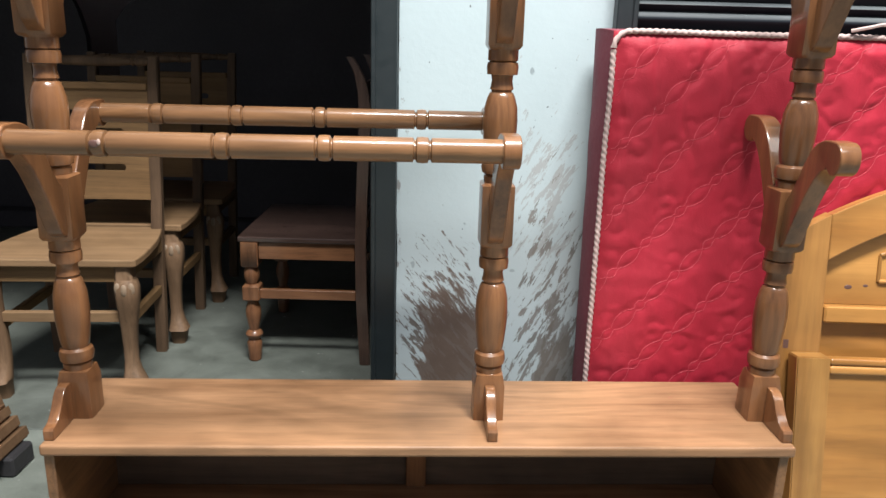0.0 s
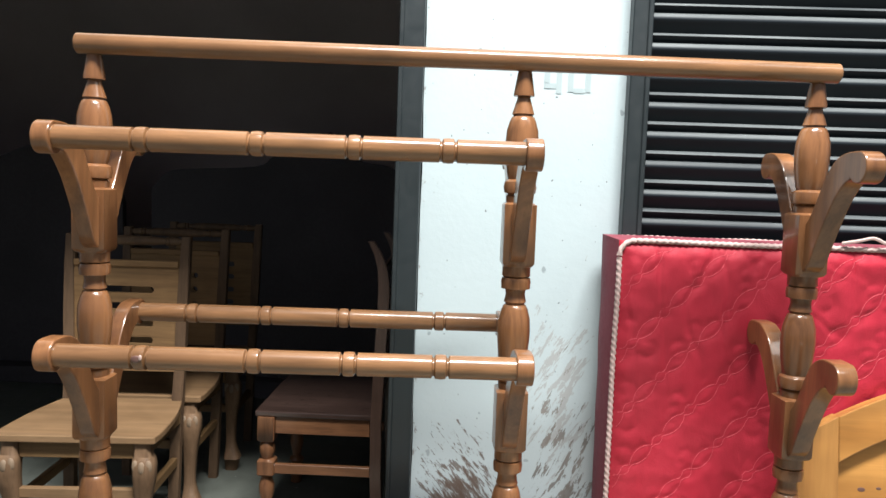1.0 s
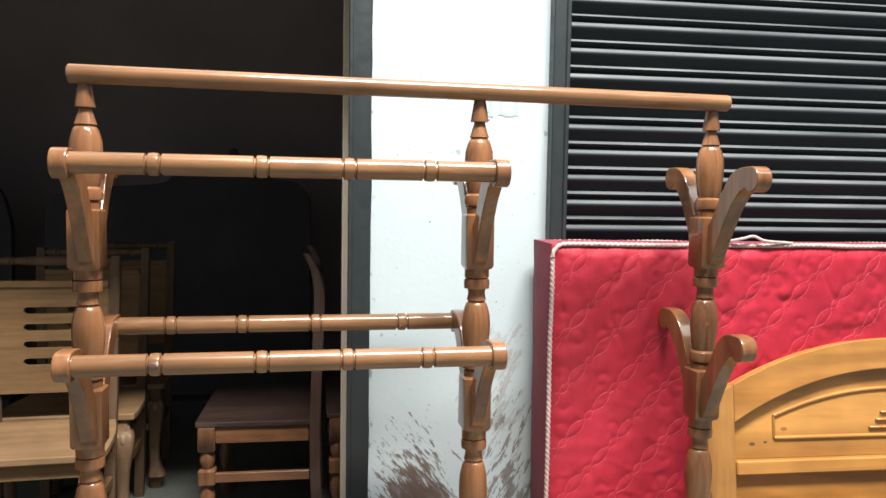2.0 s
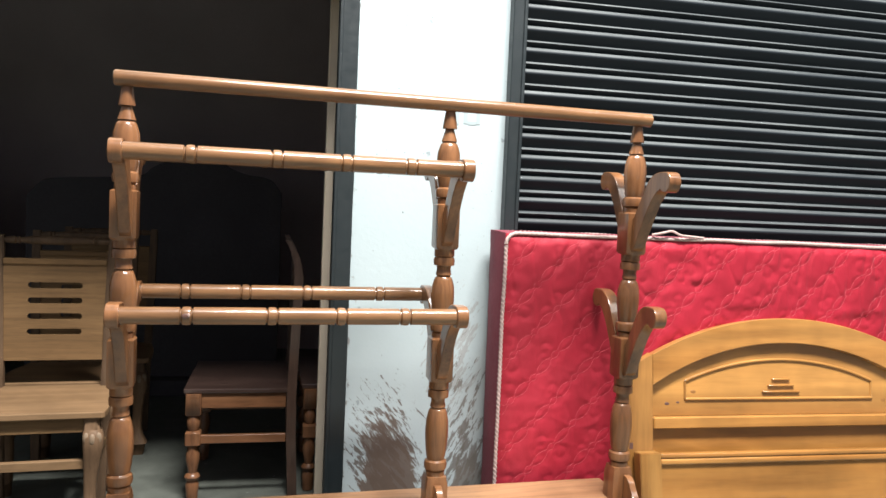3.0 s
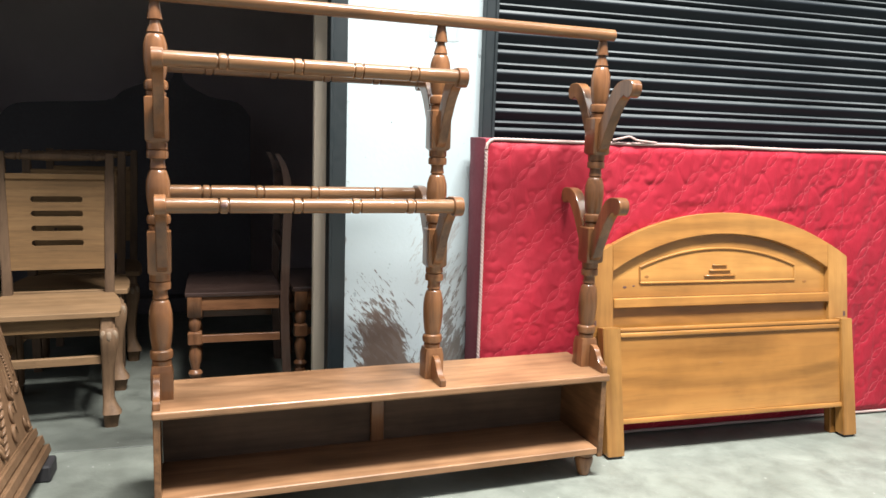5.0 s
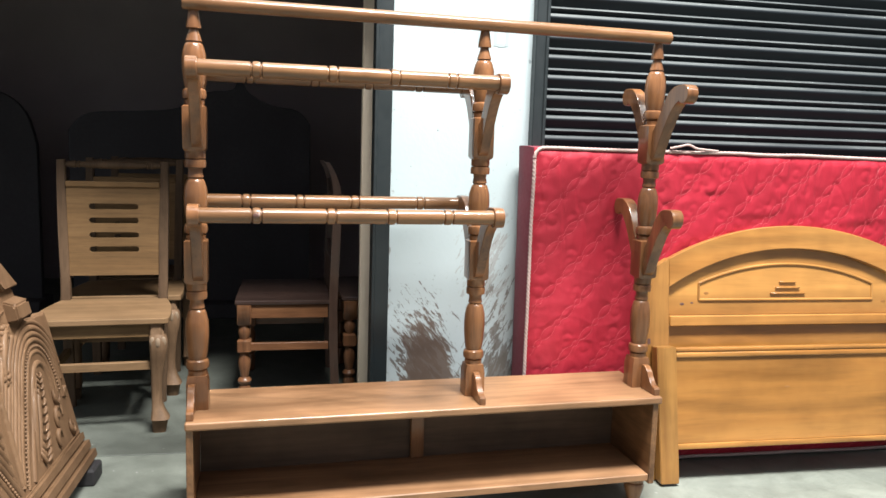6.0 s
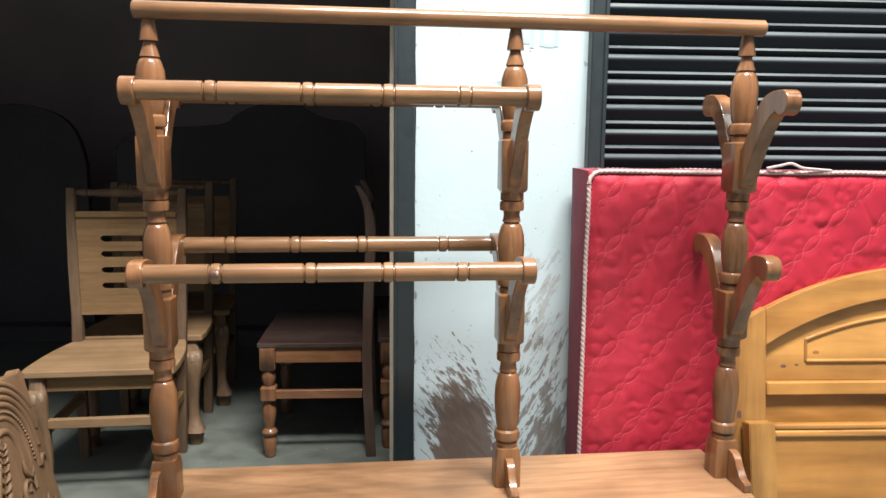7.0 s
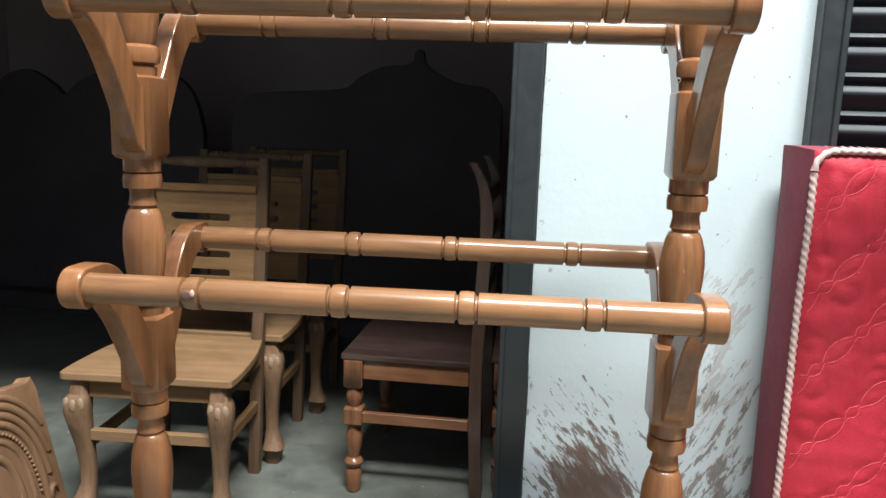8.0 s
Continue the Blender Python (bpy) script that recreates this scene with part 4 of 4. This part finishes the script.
# ---- carved panel ----
def carved_panel():
    """Carved gable panel that leans back, facing the rack; its height runs up the lean."""
    ob = thing("carved_panel", Matrix(), "unvarnished carved wooden panel with arched ribs on a stepped plinth", "carved panel")
    lean, y0 = 0.22, 1.67
    up = Vector((-lean, 0, 1)).normalized()
    out = Vector((1, 0, lean)).normalized()
    foot_at = Vector((-0.955, y0, 0.0))
    at = lambda a, h, d=0.0: foot_at + Vector((0, a, 0)) + up * h + out * d
    half = [(0.515, 0.06), (0.515, 0.15), (0.512, 0.35), (0.507, 0.56), (0.497, 0.592), (0.478, 0.583), (0.44, 0.588), (0.372, 0.592), (0.330, 0.600), (0.312, 0.625), (0.306, 0.70), (0.222, 0.79), (0.14, 0.88), (0.03, 0.985)]
    line = half + [(-a, h) for a, h in half[::-1]]
    part("panel", slab(line, 0.04, lambda a, h, d: at(a, h, d - 0.04), 0.004), carved, ob)
    # master line of the bead row: a leaning leg, an arch and a short outer leg
    master = spline([(0.030, 0.172, 0), (0.088, 0.270, 0), (0.140, 0.343, 0), (0.191, 0.415, 0), (0.247, 0.482, 0), (0.305, 0.512, 0), (0.369, 0.502, 0), (0.412, 0.461, 0), (0.434, 0.40, 0), (0.438, 0.33, 0), (0.430, 0.255, 0)], 7)
    master = [(p[0], p[1]) for p in master]

    def beside(d, t0=0.0, t1=1.0):
        """The master line shifted by d to its outer side, cut to a stretch of it."""
        n = len(master)
        path = []
        for i in range(int(t0 * (n - 1)), int(t1 * (n - 1)) + 1):
            p, q = master[max(i - 1, 0)], master[min(i + 1, n - 1)]
            tx, ty = q[0] - p[0], q[1] - p[1]
            k = math.hypot(tx, ty)
            a, h = master[i][0] - ty / k * d, master[i][1] + tx / k * d
            if a < 0.505 and h > 0.158:
                path.append((max(a, 0.010 + 0.12 * max(d, 0.0)), h))
        return path

    rng = random.Random(11)

    def petals(bm, s, a, h, r):
        for i in range(6):
            w = 1.05 * i
            ball(at(s * (a + r * math.cos(w)), h + r * math.sin(w), 0.001), r * 0.55, r * 0.62, r * 0.62, bm, 8, 6)
        ball(at(s * a, h, 0.006), r * 0.5, r * 0.5, r * 0.5, bm, 8, 6)

    for s in (-1, 1):
        rib = bmesh.new()
        for d, t0, t1, r in ((0.0195, 0, 0.93, 0.0098), (0.039, 0, 0.86, 0.0098), (0.0585, 0, 0.80, 0.0098), (0.078, 0, 0.74, 0.0085), (-0.0175, 0, 1, 0.0078), (-0.054, 0.02, 1, 0.0105), (-0.071, 0.05, 0.5, 0.006),
                             (0.098, 0, 0.44, 0.0100), (0.119, 0, 0.42, 0.0095), (0.139, 0.05, 0.40, 0.0100), (0.160, 0.1, 0.37, 0.0090)):
            tube([at(s * a, h, -0.0035) for a, h in beside(d, t0, t1)], r * 1.05, 8, rib)
        smooth(part("carved_ribs", rib, carved, ob, "nested arched ribs carved in relief"), 60)
        beads = bmesh.new()
        run, last = beside(0.0, 0.02, 0.9), None
        for p, q in zip(run, run[1:]):
            for k in range(4):
                a, h = p[0] + (q[0] - p[0]) * k / 4, p[1] + (q[1] - p[1]) * k / 4
                if last is None or math.hypot(a - last[0], h - last[1]) > 0.0105:
                    ball(at(s * a, h, 0.002), 0.0048, 0.0046, 0.0046, beads, 7, 5)
                    last = (a, h)
        smooth(part("carved_beads", beads, carved, ob, "row of small carved beads"), 60)
        leaves = bmesh.new()
        for pts, r in (([(0.146, 0.200), (0.172, 0.275), (0.228, 0.372), (0.302, 0.440)], 0.0135), ([(0.170, 0.198), (0.200, 0.262), (0.250, 0.345), (0.300, 0.415)], 0.0105), ([(0.235, 0.205), (0.272, 0.262), (0.296, 0.330), (0.310, 0.400)], 0.0085)):
            tube(spline([at(s * a, h, 0.001) for a, h in pts], 6), r, 8, leaves, None, True)
        spine = spline([(0.200, 0.188, 0), (0.226, 0.246, 0), (0.262, 0.316, 0), (0.292, 0.386, 0), (0.306, 0.43, 0)], 3)
        for i, p in enumerate(spine[:-1]):
            k = 1 - 0.045 * i
            for e, f, r in ((0.036, 0.010, 0.0088), (-0.024, 0.024, 0.0075)):
                lobe = [(0.0, -0.010, 0.001), (e * 0.55, -0.004, 0.0055), (e, f, 0.004), (e * 0.8, f + 0.014, 0.0)]
                tube(spline([at(s * (p[0] + x * k), p[1] + z * k, d) for x, z, d in lobe], 4), r * k * rng.uniform(0.9, 1.1), 7, leaves, None, True)
        for c, h0, r0, turn in ((0.364, 0.252, 0.034, 1), (0.390, 0.335, 0.026, -1), (0.335, 0.196, 0.026, 1), (0.455, 0.205, 0.022, -1), (0.472, 0.31, 0.016, 1)):
            path = [at(s * (c + r0 * (1 - w / 11) * math.cos(turn * w)), h0 + 1.5 * r0 * (1 - w / 11) * math.sin(turn * w), 0.0045) for w in [0.4 * i for i in range(12)]]
            tube(path, 0.0085, 6, leaves, None, True)
        petals(leaves, s, 0.165, 0.600, 0.016)
        petals(leaves, s, 0.098, 0.482, 0.016)
        petals(leaves, s, 0.130, 0.560, 0.013)
        for pts in ([(0.075, 0.45), (0.105, 0.53), (0.16, 0.60), (0.205, 0.615)], [(0.03, 0.44), (0.06, 0.55), (0.12, 0.64), (0.20, 0.66)], [(0.02, 0.53), (0.05, 0.64), (0.12, 0.72), (0.20, 0.72)]):
            tube(spline([at(s * a, h, 0.004) for a, h in pts], 5), 0.0105, 7, leaves, None, True)
        path = [at(s * (0.375 - 0.02 * i), 0.605 + 0.012 * (i % 2) + 0.004 * i, 0.004) for i in range(4)]
        tube(spline(path, 4), 0.009, 7, leaves, None, True)
        smooth(part("carved_leaves", leaves, carved, ob, "carved leaf scrolls and rosettes"), 60)
    for s in (-1, 1):
        block = bmesh.new()
        vs = [block.verts.new(at(s * (0.209 if i & 1 else 0.313), (0.664 if i & 4 else 0.700) if i & 2 else 0.616, 0.034 if i & 4 else -0.035)) for i in range(8)]
        bmesh.ops.convex_hull(block, input=vs)
        bmesh.ops.bevel(block, geom=list(block.edges), offset=0.005, segments=2, affect="EDGES")
        part("corner_block", block, carved, ob)
        strip = [at(s * 0.312, 0.713, 0.0), at(s * 0.228, 0.800, 0.0), at(s * 0.145, 0.890, 0.0), at(s * 0.108, 0.925, 0.0)]
        inward = Vector((0, -s * 0.104, 0))
        rings = []
        for p in strip:
            rings.append([p + out * 0.018 + inward, p + out * 0.018, p - out * 0.05, p - out * 0.05 + inward])
        bm = loft(rings)
        bmesh.ops.bevel(bm, geom=list(bm.edges), offset=0.004, segments=2, affect="EDGES")
        part("gable_rail", bm, carved, ob)
    for k, (h0, h1, d, e) in enumerate(((0.122, 0.160, 0.012, 0.0), (0.086, 0.120, 0.023, 0.004), (0.052, 0.084, 0.034, 0.008))):
        bm = bmesh.new()
        vs = [bm.verts.new(at((0.517 + e) * (1 if i & 1 else -1), h1 if i & 2 else h0, d if i & 4 else -0.05)) for i in range(8)]
        bmesh.ops.convex_hull(bm, input=vs)
        bmesh.ops.bevel(bm, geom=list(bm.edges), offset=0.007, segments=3, affect="EDGES")
        smooth(part("plinth_step", bm, carved, ob), 40)
    for a in (-0.45, 0.45):
        part("foot", box(-1.00, -0.915, y0 + a - 0.05, y0 + a + 0.05, 0.0, 0.056, 0.006), rubber_dark, ob, "dark grey foot block")
    # stop behind, on which the panel rests
    part("rear_prop", box(-1.30, -1.26, y0 - 0.04, y0 + 0.04, 0.0, 0.9, 0.003), carved, ob)
    return ob


carved_panel()


# ---- dim furniture in the store ----
def dark_board(m, outline, label):
    """A tall bed board with a scrolled top, on a low plinth."""
    ob = thing("bed_board", m, label, "headboard", "dark furniture in the store")
    top = [(p[0], p[1]) for p in spline([(a, b, 0) for a, b in outline], 4)]
    line = [(outline[0][0], 0.1), *top, (outline[-1][0], 0.1)]
    # near-black colour stands in for the lack of light on the board
    part("board", slab(line, 0.05, lambda a, b, d: (a, d, b), 0.004), silhouette_dark, ob)
    part("plinth", box(outline[0][0] - 0.02, outline[-1][0] + 0.02, -0.12, 0.16, 0.0, 0.0995, 0.005), silhouette_dark, ob)
    return ob


dark_board(pose(0, 4.65, 0.004), [(-1.70, 1.20), (-1.62, 1.29), (-1.50, 1.32), (-1.08, 1.35), (-0.98, 1.41), (-0.85, 1.47), (-0.70, 1.49), (-0.67, 1.55), (-0.63, 1.56), (-0.60, 1.48), (-0.45, 1.40), (-0.28, 1.37), (-0.20, 1.28)], "bed board with scrolled top, a dark silhouette in the unlit store")
dark_board(pose(0, 4.75, 0.004), [(-3.30, 1.20), (-3.20, 1.36), (-3.02, 1.42), (-2.86, 1.34), (-2.78, 1.28), (-2.68, 1.36), (-2.40, 1.46), (-2.12, 1.42), (-1.98, 1.30), (-1.92, 1.10)], "double-humped bed board, a dark silhouette in the unlit store")


# ---- lamps ----
# unseen trays, added as housings for the area lamps
def tube_light(x, y, z, half, depth):
    ob = thing("tube_light", pose(x, y, z), "white light tray added out of view above the shopfront", "lamp", "light trays over the shopfront")
    part("housing", box(-half, half, -depth / 2, depth / 2, 0.01, 0.05, 0.004), white_enamel, ob)
    for v in (-0.39 * depth, 0.0, 0.39 * depth):
        smooth(part("tube", lathe([(0.013, 0.05 - half), (0.013, half - 0.05)], "x", 12, None, (0, v, -0.012)), white_enamel, ob))
    for u in (0.1 - half, half - 0.1):
        part("bracket", box(u - 0.012, u + 0.012, -0.02, WALL_Y - y, 0.051, 0.075, 0.002), white_enamel, ob)
    return ob


for x, y, z, half, depth, watts in LAMPS:
    tube_light(x, y, z, half, depth)
